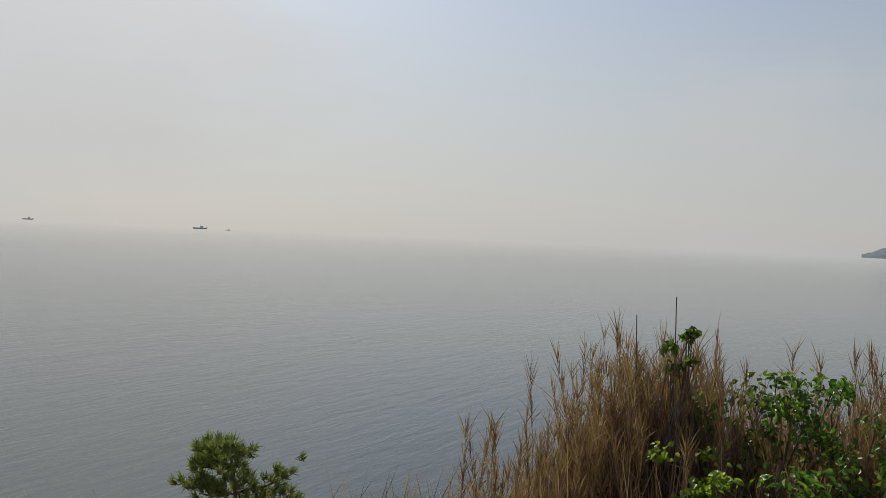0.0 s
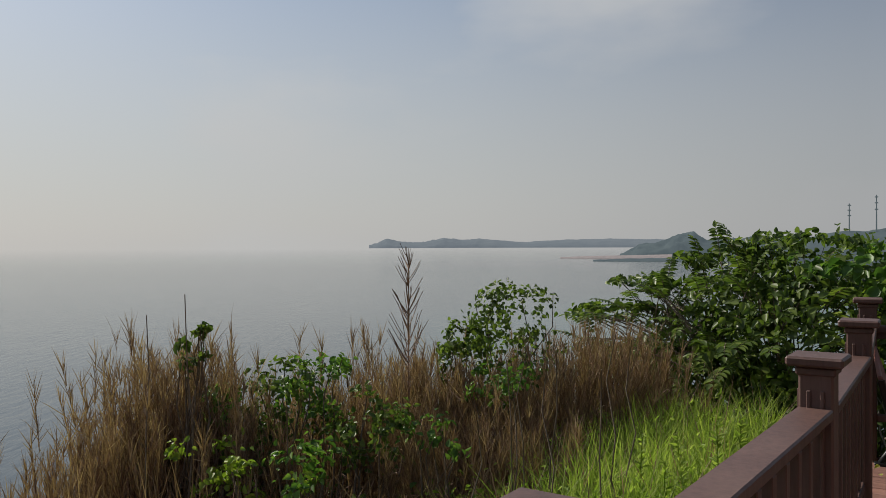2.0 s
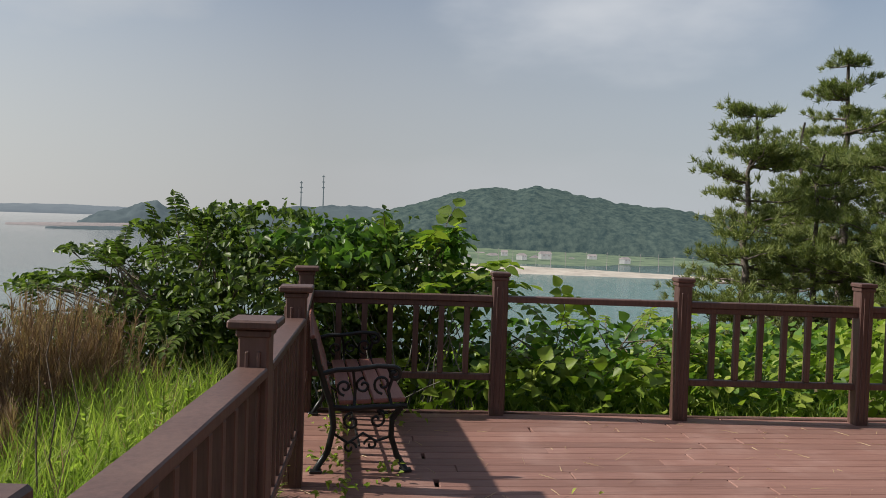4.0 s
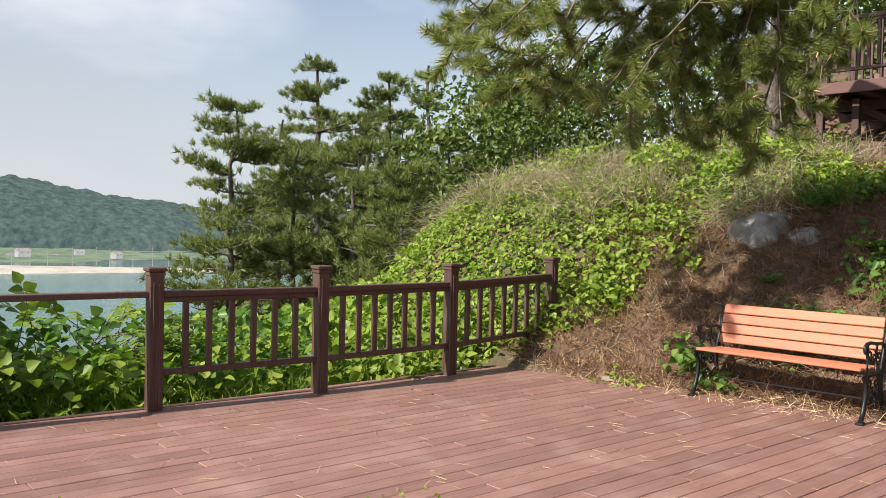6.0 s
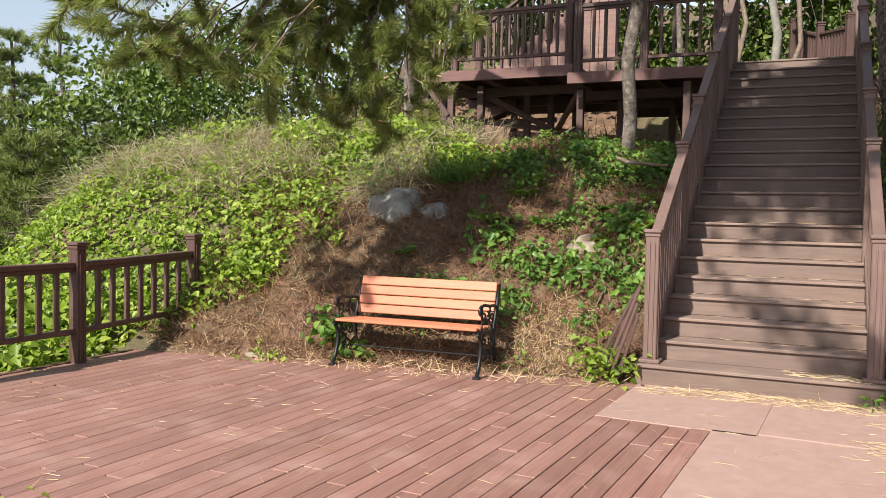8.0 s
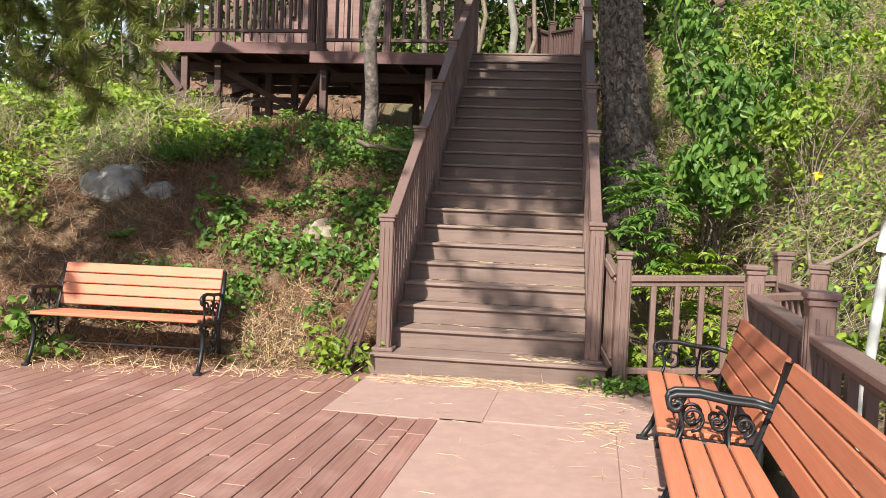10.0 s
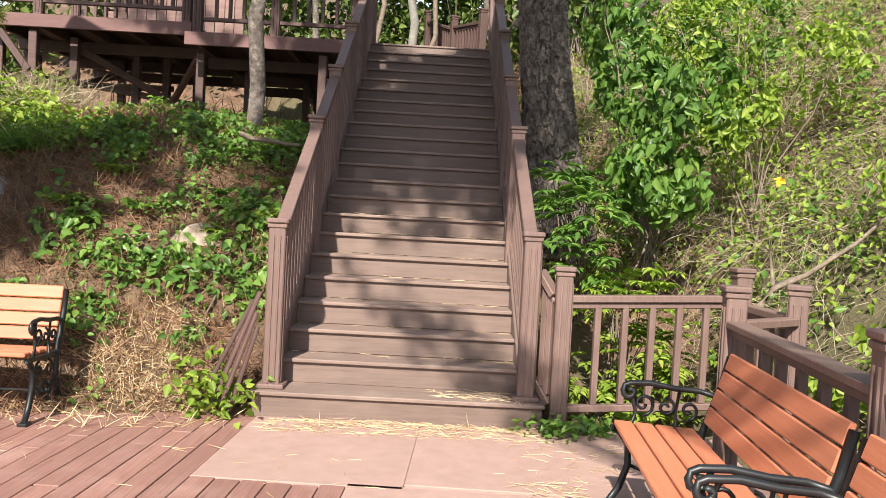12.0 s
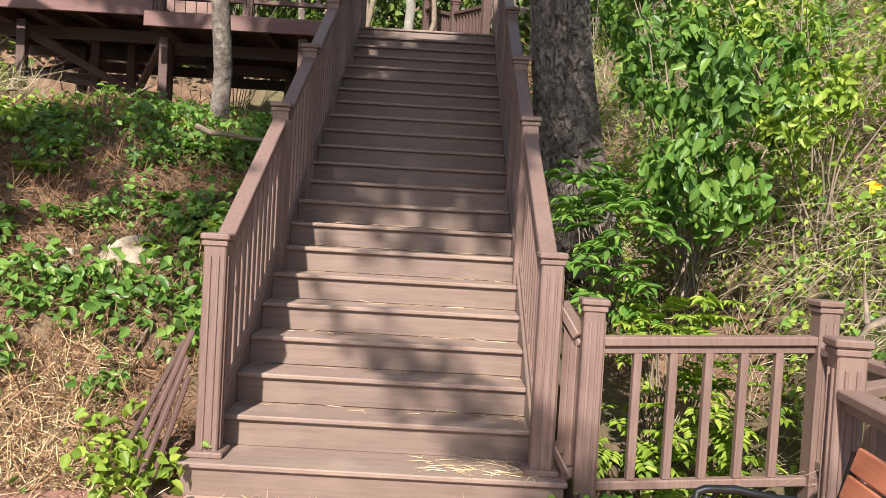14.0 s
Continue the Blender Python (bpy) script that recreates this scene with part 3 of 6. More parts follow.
for (ya, yb) in ((-8.2, -6.2), (-6.2, -3.25), (-3.25, -1.68), (-1.68, -0.9)):
    m_, p_ = beam((deck_edge_x(ya), ya, 0.012), (deck_edge_x(yb), yb, 0.012), 0.05, 0.2, M_FENCE)
    piece("edge_board", m_, deck, p_)


# ---------------------------------------------------------------- fences
def post_parts(parent, x, y, z, height, mat, w=0.115, capw=0.15, foot=False, rz=0):
    p = piece("post", box_mesh(w, w, height - 0.05, mat, 0.008, "post"), parent, pose(x, y, z, 0, 0, rz))
    piece("cap", box_mesh(capw, capw, 0.035, mat, 0.01, "cap"), p, pose(0, 0, height - 0.035))
    piece("collar", box_mesh(w + 0.018, w + 0.018, 0.03, mat, 0.006, "collar"), p, pose(0, 0, height - 0.068))
    for s in (-1, 1):
        piece("fillet", box_mesh(0.014, 0.012, height - 0.16, mat, 0.004, "fillet"), p, pose(s * 0.022, -w / 2 - 0.003, 0.04))
        piece("fillet", box_mesh(0.012, 0.014, height - 0.16, mat, 0.004, "fillet"), p, pose(w / 2 + 0.003, s * 0.022, 0.04))
    if foot:
        piece("foot", box_mesh(w + 0.07, w + 0.07, 0.035, mat, 0.012, "foot"), p, pose(0, 0, 0))
    return p


def fence(label, posts, mat, bays, top=0.96, bottom=0.33, rail_w=0.09, rail_h=0.05, post_h=1.15, name="fence", gap=0.165, capw=0.15, skip_posts=()):
    """Posts, rails and balusters along a line of (x, y, z). bays: 'full', 'top' or '' for each stretch."""
    f = thing(name, label, "fence", at=(posts[0][0], posts[0][1], posts[0][2]))
    o = Vector(posts[0])
    for k, p in enumerate(posts):
        q = Vector(p) - o
        if k not in skip_posts:
            d = Vector(posts[min(k + 1, len(posts) - 1)]) - Vector(posts[max(k - 1, 0)])
            post_parts(f, q.x, q.y, q.z - 0.02, post_h + 0.02, mat, capw=capw, rz=math.degrees(math.atan2(d.y, d.x)))
    for k, bay in enumerate(bays):
        if not bay:
            continue
        a, b_ = Vector(posts[k]) - o, Vector(posts[k + 1]) - o
        d = (b_ - a)
        u = Vector((d.x, d.y, 0)).normalized()
        a2, b2 = a + u * 0.055, b_ - u * 0.055
        m_, p_ = beam(a2 + Vector((0, 0, top)), b2 + Vector((0, 0, top)), rail_w, rail_h, mat)
        piece("top_rail", m_, f, p_)
        if bay == "top":
            continue
        m_, p_ = beam(a2 + Vector((0, 0, top - rail_h)), b2 + Vector((0, 0, top - rail_h)), 0.045, 0.045, mat)
        piece("under_rail", m_, f, p_)
        m_, p_ = beam(a2 + Vector((0, 0, bottom)), b2 + Vector((0, 0, bottom)), 0.06, 0.05, mat)
        piece("bottom_rail", m_, f, p_)
        n = max(2, round(d.length / gap) - 1)
        rz = math.degrees(math.atan2(d.y, d.x))
        for j in range(n):
            q = a2 + (b2 - a2) * ((j + 1) / (n + 1))
            piece("baluster", box_mesh(0.045, 0.045, top - rail_h - 0.04 - bottom, mat, 0.004, "baluster"), f, pose(q.x, q.y, q.z + bottom, 0, 0, rz))
    return f


P0 = (-5.50, -7.73, 0)
fence("dark brown painted wooden deck fence with square posts", [P0, (-5.35, -6.20, 0), (-5.17, -4.73, 0), (-5.00, -3.26, 0), (-4.97, -1.68, 0), (-5.00, -0.05, 0.05)], M_FENCE, ["full", "top", "full", "full", "full"], gap=0.21, skip_posts=(0,))
fence("worn dark brown wooden railing with a broad top board", [P0, (-3.65, -7.76, 0), (-2.10, -7.87, 0), (-0.11, -8.16, -0.02), (1.75, -8.34, -0.02)], M_FENCE, ["full"] * 4, top=0.97, rail_w=0.12, rail_h=0.04, capw=0.19)
fence("brown painted wooden railing behind the two orange benches", [(2.86, -1.045, 0), (2.70, -2.96, 0), (2.50, -5.6, 0), (2.30, -8.3, 0)], M_RAIL, ["full"] * 3, top=0.955, rail_w=0.11, rail_h=0.04, gap=0.27)
fence("brown painted wooden fence beside the foot of the stair", [(1.90, 0.30, 0.12), (2.08, 0.12, -0.05), (3.38, 0.25, 0.0)], M_RAIL, ["full", "full"], top=1.0, bottom=0.22, gap=0.21, post_h=1.2, skip_posts=(0,))
fence("short brown wooden railing of the steps going down outside", [(3.38, 0.25, 0.0), (3.41, -0.62, 0.0), (2.86, -1.045, 0.0)], M_RAIL, ["full", "top"], top=0.95, skip_posts=(0, 2))


# ---------------------------------------------------------------- the stair
RISE, TREAD, STEPS = 0.18, 0.31, 22
SX0, SX1 = 0.03, 1.85
stair = thing("staircase", "long straight brown painted wooden outdoor stair up the bank", "staircase", at=(0, 0, 0))
sw = SX1 - SX0
cx = (SX0 + SX1) / 2
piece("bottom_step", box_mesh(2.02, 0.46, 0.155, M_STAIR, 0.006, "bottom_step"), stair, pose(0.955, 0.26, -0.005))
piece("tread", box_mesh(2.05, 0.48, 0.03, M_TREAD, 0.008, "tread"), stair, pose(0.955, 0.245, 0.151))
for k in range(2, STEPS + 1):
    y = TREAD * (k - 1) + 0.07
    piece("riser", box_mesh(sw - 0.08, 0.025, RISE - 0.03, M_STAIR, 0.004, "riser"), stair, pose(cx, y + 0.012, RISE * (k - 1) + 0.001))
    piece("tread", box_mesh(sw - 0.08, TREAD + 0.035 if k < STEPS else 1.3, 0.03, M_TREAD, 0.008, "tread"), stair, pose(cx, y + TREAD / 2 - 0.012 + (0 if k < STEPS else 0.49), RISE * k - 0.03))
slope = RISE / TREAD
for x in (SX0 + 0.02, SX1 - 0.02):
    m_, p_ = beam((x, 0.25, 0.32), (x, 6.9, 0.32 + slope * 6.65), 0.04, 0.30, M_STAIR)
    piece("stringer", m_, stair, p_)
POST_Y = [0.18, 1.76, 2.88, 4.16, 5.45, 6.75]
for x in (0.05, 1.85):
    h = thing("stair_railing", "brown painted wooden stair railing with capped posts and thin balusters", "railing", at=(x, 0.18, 0.18), group="stair railings")
    for k, y in enumerate(POST_Y):
        zf = 0.18 + slope * (y - 0.18)
        zb = zf - (0.0 if k == 0 else 0.3)
        post_parts(h, 0, y - 0.18, zb - 0.18, zf + 1.2 - zb, M_RAIL, w=0.12, capw=0.155, foot=(k == 0))
    for y0, y1 in zip(POST_Y, POST_Y[1:]):
        z0, z1 = slope * (y0 - 0.18), slope * (y1 - 0.18)
        a, b_ = Vector((0, y0 - 0.18 + 0.05, z0 + 1.13)), Vector((0, y1 - 0.18 - 0.05, z1 + 1.09))
        m_, p_ = beam(a, b_, 0.10, 0.05, M_RAIL)
        piece("hand_rail", m_, h, p_)
        m_, p_ = beam(a - Vector((0, 0, 0.93)), b_ - Vector((0, 0, 0.93)), 0.05, 0.05, M_RAIL)
        piece("bottom_rail", m_, h, p_)
        n = max(2, round((y1 - y0) / 0.15) - 1)
        for j in range(n):
            q = a + (b_ - a) * ((j + 1) / (n + 1))
            piece("baluster", box_mesh(0.035, 0.035, 0.93, M_RAIL, 0.004, "baluster"), h, pose(q.x, q.y, q.z - 0.96))


# ---------------------------------------------------------------- benches
def spiral(cy, cz, r, turns, start, sign=1, n=16):
    return [(cy + r * (1 - 0.8 * i / n) * math.cos(start + sign * turns * 2 * math.pi * i / n), cz + r * (1 - 0.8 * i / n) * math.sin(start + sign * turns * 2 * math.pi * i / n)) for i in range(n + 1)]


def bench(label, at, rz, slat_mat):
    """A park bench facing its -y side: two scrolled iron ends, four seat slats, four back slats."""
    bn = thing("park_bench", label, "bench", at=at, rz=rz, group="park benches")
    half = 0.74

    def flat(lines, x):
        return [([(x, y, z) for y, z in pts], [r] * len(pts)) for pts, r in lines]

    for sx in (-half, half):
        legs = [([(0.545, 0.81), (0.51, 0.66), (0.465, 0.52), (0.425, 0.41), (0.41, 0.28), (0.44, 0.13), (0.51, 0.02)], 0.019),
                ([(0.0, 0.405), (0.055, 0.33), (0.06, 0.22), (0.02, 0.10), (-0.035, 0.012)], 0.020),
                ([(-0.035, 0.405), (0.16, 0.40), (0.32, 0.39), (0.43, 0.40)], 0.017)]
        fr = piece("end_frame", tubes_mesh("end_frame", flat(legs, 0), M_IRON, 8), bn, pose(sx, 0, 0), "black cast iron end frame")
        arm = [([(0.495, 0.60), (0.40, 0.625), (0.28, 0.63), (0.15, 0.65), (0.06, 0.645)] + spiral(0.05, 0.60, 0.045, 1.1, math.pi / 2, 1, 10), 0.015)]
        piece("armrest", tubes_mesh("armrest", flat(arm, 0), M_IRON, 8), fr, pose(0, 0, 0))
        scroll = [(spiral(0.12, 0.54, 0.06, 1.25, -math.pi / 2, 1), 0.009), (spiral(0.235, 0.53, 0.05, 1.25, math.pi / 2, -1), 0.009), (spiral(0.35, 0.52, 0.05, 1.2, -math.pi / 2, 1), 0.009),
                  ([(0.06, 0.41), (0.085, 0.50), (0.06, 0.58), (0.09, 0.64)], 0.011), ([(0.29, 0.40), (0.285, 0.5), (0.30, 0.62)], 0.009),
                  (spiral(0.15, 0.32, 0.055, 1.2, math.pi / 2, 1), 0.009), (spiral(0.30, 0.31, 0.055, 1.2, math.pi / 2, -1), 0.009), ([(0.06, 0.22), (0.15, 0.19), (0.23, 0.24), (0.32, 0.18), (0.41, 0.24)], 0.010),
                  (spiral(0.18, 0.17, 0.042, 1.1, 0, 1), 0.008), (spiral(0.31, 0.15, 0.042, 1.1, math.pi, -1), 0.008)]
        piece("scrollwork", tubes_mesh("scrollwork", flat(scroll, 0), M_IRON, 5), fr, pose(0, 0, 0))
        for fy in (-0.035, 0.51):
            piece("foot", box_mesh(0.06, 0.075, 0.02, M_IRON, 0.006, "foot"), fr, pose(0, fy, 0))
    for k in range(4):
        piece("seat_slat", box_mesh(2 * half - 0.03, 0.092, 0.028, slat_mat, 0.007, "slat"), bn, pose(0, 0.02 + 0.104 * k, 0.424 - 0.005 * k, -2.5))
    for k in range(4):
        s_ = 0.07 + 0.098 * k
        piece("back_slat", box_mesh(2 * half - 0.03, 0.026, 0.088, slat_mat, 0.007, "slat"), bn, pose(0, 0.415 + 0.30 * s_, 0.40 + 0.95 * s_, -17.0))
    m_, p_ = beam((-half, 0.25, 0.17), (half, 0.25, 0.17), 0.014, 0.014, M_IRON, ch=0.004)
    piece("stretcher", m_, bn, p_)
    return bn


bench("orange slatted park bench with black iron ends at the bank", (-2.10, -0.50, 0.0), 2.0, M_SLAT)
bench("dull red slatted park bench with black iron ends against the railing", (-4.62, -7.13, 0.0), 181.0, M_SLAT_OLD)
bench("orange slatted park bench with black iron scrolled arms", (2.09, -2.19, 0.004), -94.5, M_SLAT)
bench("orange slatted park bench with black iron scrolled arms", (1.97, -3.78, 0.004), -94.0, M_SLAT)


# ---------------------------------------------------------------- the upper deck and its stair
def upper_deck():
    u = thing("upper_deck", "dark brown raised wooden deck on posts and braces", "deck", at=(0, 0, 0))
    for x0, x1, y0, y1, zt in ((-5.05, -2.22, 5.45, 9.3, 3.88), (-2.25, -0.12, 5.25, 9.3, 3.72)):
        piece("fascia", box_mesh(x1 - x0, 0.045, 0.175, M_FASCIA, 0.006, "fascia"), u, pose((x0 + x1) / 2, y0, zt - 0.195), "red brown painted fascia board")
        piece("fascia", box_mesh(0.045, 0.5, 0.175, M_FASCIA, 0.006, "fascia"), u, pose(x1, y0 + 0.27, zt - 0.195))
        x = x0 + 0.08
        while x < x1 - 0.05:
            piece("floor_board", box_mesh(0.1405, y1 - y0 - 0.06, 0.03, M_UPPER, 0.004, "floor_board"), u, pose(x, (y0 + y1) / 2 + 0.03, zt - 0.035))
            x += 0.142
        for k in range(int((x1 - x0) / 0.6) + 1):
            piece("floor_joist", box_mesh(0.06, y1 - y0 - 0.2, 0.14, M_UPPER, 0.005, "floor_joist"), u, pose(x0 + 0.15 + 0.6 * k, (y0 + y1) / 2 + 0.06, zt - 0.18))
        for y in (y0 + 1.0, y0 + 2.4, y0 + 3.6):
            piece("girder", box_mesh(x1 - x0 - 0.1, 0.09, 0.15, M_UPPER, 0.005, "girder"), u, pose((x0 + x1) / 2, y, zt - 0.325))
    for x, y, zt in ((-4.95, 6.6, 3.66), (-4.9, 5.75, 3.66), (-4.35, 5.55, 3.66), (-3.95, 5.9, 3.66), (-3.1, 7.2, 3.66), (-2.75, 7.6, 3.66), (-2.15, 5.7, 3.5), (-1.7, 6.6, 3.5), (-0.45, 5.4, 3.5), (-5.2, 7.4, 3.66), (-4.0, 7.75, 3.66), (-3.4, 6.75, 3.66), (-1.0, 7.55, 3.5), (-2.4, 6.6, 3.6)):
        zb = ground(x, y) - 0.25
        piece("support_post", box_mesh(0.11, 0.11, round(zt - zb, 2), M_UPPER, 0.008, "support_post"), u, pose(x, y, zb))
    for a, b_ in (((-4.35, 5.5, 3.15), (-4.75, 5.5, 3.66)), ((-3.0, 7.0, 2.9), (-2.2, 5.8, 3.55)), ((-2.6, 6.9, 2.85), (-4.0, 6.0, 3.6)), ((-0.45, 5.42, 3.2), (-0.05, 5.42, 3.2)), ((-5.0, 6.75, 3.3), (-2.4, 6.75, 2.95)), ((-4.9, 5.8, 2.75), (-3.9, 7.6, 3.5)), ((-3.0, 7.2, 3.25), (-5.2, 7.4, 3.25))):
        m_, p_ = beam(a, b_, 0.07, 0.09, M_UPPER)
        piece("brace", m_, u, p_)
    return u


upper_deck()
fence("dark brown wooden balustrade round the upper deck", [(-4.98, 5.55, 3.88), (-4.3, 5.55, 3.88), (-2.32, 5.55, 3.88)], M_UPPER, ["full", "full"], top=0.97, bottom=0.2, gap=0.15, rail_h=0.06)
fence("dark brown wooden balustrade beside the stair head", [(-2.12, 5.38, 3.72), (-1.1, 5.38, 3.72), (-0.05, 5.38, 3.72)], M_UPPER, ["full", "full"], top=1.05, bottom=0.2, gap=0.2, rail_h=0.06)


def upper_stair():
    """A second flight that climbs behind the upper deck, closed in with pinkish boards."""
    u = thing("upper_staircase", "brown wooden stair flight above the deck with boarded sides", "staircase", at=(0, 0, 0))
    for k in range(10):
        x = -4.5 + 0.27 * k
        z = 3.88 + 0.18 * (k + 1)
        piece("tread", box_mesh(0.30, 1.1, 0.03, M_STAIR, 0.006, "tread"), u, pose(x, 7.85, z - 0.03))
        piece("riser", box_mesh(0.025, 1.1, 0.15, M_STAIR, 0.004, "riser"), u, pose(x - 0.13, 7.85, z - 0.18))
    for k in range(17):
        x = -4.45 + 0.15 * k
        h_ = 0.15 + 0.18 / 0.27 * (x + 4.5)
        piece("side_board", box_mesh(0.14, 0.025, round(h_, 2), M_BRICK, 0.004, "side_board"), u, pose(x, 7.28, 3.88))
    for x in (-4.55, -3.2, -1.9):
        z = 3.88 + 0.18 / 0.27 * (x + 4.5)
        post_parts(u, x, 7.24, max(3.86, z - 0.1), 1.2, M_UPPER)
    m_, p_ = beam((-4.55, 7.24, 4.95), (-1.9, 7.24, 4.95 + 2.65 * 0.667), 0.09, 0.05, M_UPPER)
    piece("hand_rail", m_, u, p_)
    for k in range(17):
        x = -4.4 + 0.15 * k
        z = 3.9 + 0.667 * (x + 4.5)
        piece("baluster", box_mesh(0.04, 0.04, 0.98, M_UPPER, 0.004, "baluster"), u, pose(x, 7.24, z))


upper_stair()
# far railing above the stair head
fence("grey brown railing of the path above the stair head", [(1.75, 8.0, 3.75), (1.3, 9.2, 3.9), (0.8, 10.6, 4.3)], M_UPPER, ["full", "full"], gap=0.14)


# ---------------------------------------------------------------- rocks
def rock(label, at, size, mat, seed, rz=0.0):
    bm = bmesh.new()
    bmesh.ops.create_icosphere(bm, subdivisions=4, radius=1.0)
    for v in bm.verts:
        p = v.co.normalized()
        q = p * 1.3 + Vector((seed * 3.1, seed, 0))
        k = 1 + 0.28 * noise.noise(q) + 0.12 * noise.noise(q * 2.7) + 0.04 * noise.noise(q * 7)
        c = Vector([math.copysign(abs(a) ** 0.75, a) for a in p]) * k
        v.co = Vector((c.x * size[0], c.y * size[1], c.z * size[2]))
    me = bpy.data.meshes.new("rock")
    bm.to_mesh(me)
    bm.free()
    me.materials.append(mat)
    me.polygons.foreach_set("use_smooth", [True] * len(me.polygons))
    solo("rock", me, label, "rock", at, rz)


rock("large rounded grey granite boulder bedded in the bank", (-3.40, 1.88, 1.46), (0.35, 0.32, 0.30), M_ROCK, 1, 12)
rock("grey granite boulder beside the larger one", (-2.96, 1.92, 1.38), (0.24, 0.25, 0.23), M_ROCK, 2, 40)
rock("small pale stone under the boulder", (-3.62, 1.35, 0.95), (0.15, 0.2, 0.21), M_ROCK2, 3, 10)
rock("small pale stone under the boulder", (-3.32, 1.32, 0.9), (0.13, 0.16, 0.15), M_ROCK2, 4, 70)
rock("pale weathered rock face showing through the soil", (-0.95, 1.62, 1.0), (0.25, 0.13, 0.24), M_ROCK2, 5, 12)
rock("pale weathered rock face showing through the soil", (-1.47, 1.60, 1.0), (0.16, 0.12, 0.17), M_ROCK2, 6, 0)
rock("pale stone in the slope below the deck", (-4.6, 3.7, 2.25), (0.3, 0.25, 0.22), M_ROCK2, 8, 15)


# ---------------------------------------------------------------- trees
def wander(a, b_, n, sag, seed):
    rnd = random.Random(seed)
    a, b_ = Vector(a), Vector(b_)
    d = (b_ - a).length
    out = []
    for i in range(n + 1):
        t = i / n
        p = a.lerp(b_, t) + Vector((0, 0, -sag * math.sin(math.pi * t)))
        if 0 < i < n:
            p += Vector((rnd.uniform(-1, 1), rnd.uniform(-1, 1), rnd.uniform(-1, 1))) * d * 0.035
        out.append(p)
    return out


def taper(n, r0, r1):
    return [r0 + (r1 - r0) * i / n for i in range(n + 1)]


def tufts(name, centres, ways, per, length, width, mat, spread=0.8):
    c = np.repeat(np.asarray(centres), per, axis=0)
    w = unit(np.repeat(np.asarray(ways), per, axis=0) + RNG.normal(0, spread, (len(c), 3)))
    return needles(name, c + RNG.normal(0, length * 0.15, c.shape), w, RNG.uniform(0.7, 1.15, len(c)) * length, width, mat)


def pine(label, at, height, reach, seed, bare=0.3, layers=13, per=15, lean=(0, 0), width=0.011, length=0.17):
    """A coastal pine: bare lower trunk, layered limbs, pads of needles."""
    rnd = random.Random(seed)
    t = thing("pine_tree", label, "tree", at=at, group="pines below the deck")
    top = Vector((lean[0], lean[1], height))
    n = 9
    pts = [Vector((0, 0, -0.6)).lerp(top, i / n) + Vector((rnd.uniform(-1, 1), rnd.uniform(-1, 1), 0)) * height * 0.015 for i in range(n + 1)]
    piece("trunk", tubes_mesh("trunk", [(pts, taper(n, height * 0.022, height * 0.004))], M_BARK, 8), t, pose(0, 0, 0))
    lines, cen, way = [], [], []
    for k in range(layers):
        f = bare + (1 - bare) * (k + rnd.random() * 0.6) / layers
        base = Vector((0, 0, -0.6)).lerp(top, f)
        r = reach * (1.08 - ((f - bare) / (1 - bare)) ** 1.3) * rnd.uniform(0.65, 1.1) + 0.25
        for j in range(rnd.choice((3, 4, 5))):
            a = rnd.uniform(0, 2 * math.pi)
            rr = r * rnd.uniform(0.55, 1.1)
            tip = base + Vector((math.cos(a) * rr, math.sin(a) * rr, rr * rnd.uniform(-0.05, 0.35)))
            w = wander(base, tip, 4, rr * 0.06, seed * 100 + k * 7 + j)
            lines.append((w, taper(4, 0.012 + 0.016 * rr, 0.008)))
            for i in range(int(8 + 13 * rr)):
                q = w[2].lerp(w[4], rnd.uniform(-0.4, 1.05)) + Vector((rnd.gauss(0, 0.15 * rr + 0.06), rnd.gauss(0, 0.15 * rr + 0.06), rnd.gauss(0.06, 0.05)))
                cen.append(q)
                d = (q - base).normalized()
                way.append((d.x * 0.6, d.y * 0.6, 0.75))
    piece("branchwork", tubes_mesh("limbs", lines, M_BARK, 5), t, pose(0, 0, 0))
    piece("crown", tufts("crown", cen, way, per, length, width, M_NEEDLE_FAR, 0.6), t, pose(0, 0, 0))
    return t


EYE0 = Vector((1.20, -7.55, 1.53))


def bearing(az, dist, elev=None):
    """A place seen from the middle of the deck's south side under a compass bearing; with elev also its height."""
    a = radians(az)
    x, y = EYE0.x + math.sin(a) * dist, EYE0.y + math.cos(a) * dist
    return (x, y, EYE0.z + dist * math.tan(radians(elev))) if elev is not None else (x, y, ground(x, y))


for az, dist, top, reach, seed, bare, lean in ((-62.0, 19, 7.9, 1.5, 11, 0.22, (0.3, 0)), (-56.0, 23, 10.6, 2.3, 12, 0.34, (0.5, -0.4)), (-58.5, 26, 7.0, 2.0, 13, 0.1, (0, 0)), (-51.5, 24, 10.2, 1.9, 14, 0.25, (0.2, 0)), (-53.8, 19, 6.0, 1.7, 15, 0.12, (0, 0.2)), (-48.5, 26, 11.0, 2.2, 16, 0.2, (-0.2, 0)), (-45.0, 24, 10.2, 2.0, 17, 0.15, (0, 0)), (-41.5, 27, 12.6, 2.4, 19, 0.2, (0, 0)), (-57.5, 20, 5.0, 2.0, 21, 0.05, (0, 0)), (-47.0, 21, 6.8, 1.9, 22, 0.05, (0, 0)), (-52.6, 28, 9.0, 2.4, 23, 0.05, (0, 0)), (-43.0, 30, 11.0, 2.6, 24, 0.05, (0, 0)), (-50.0, 17, 4.4, 1.3, 20, 0.05, (0, 0))):
    p = bearing(az, dist)
    zt = bearing(az, dist, top)[2]
    pine("dark green layered pine on the slope below the deck", p, zt - p[2], reach * 1.25, seed, bare, 14, 26, lean)
p = bearing(-161.4, 12)
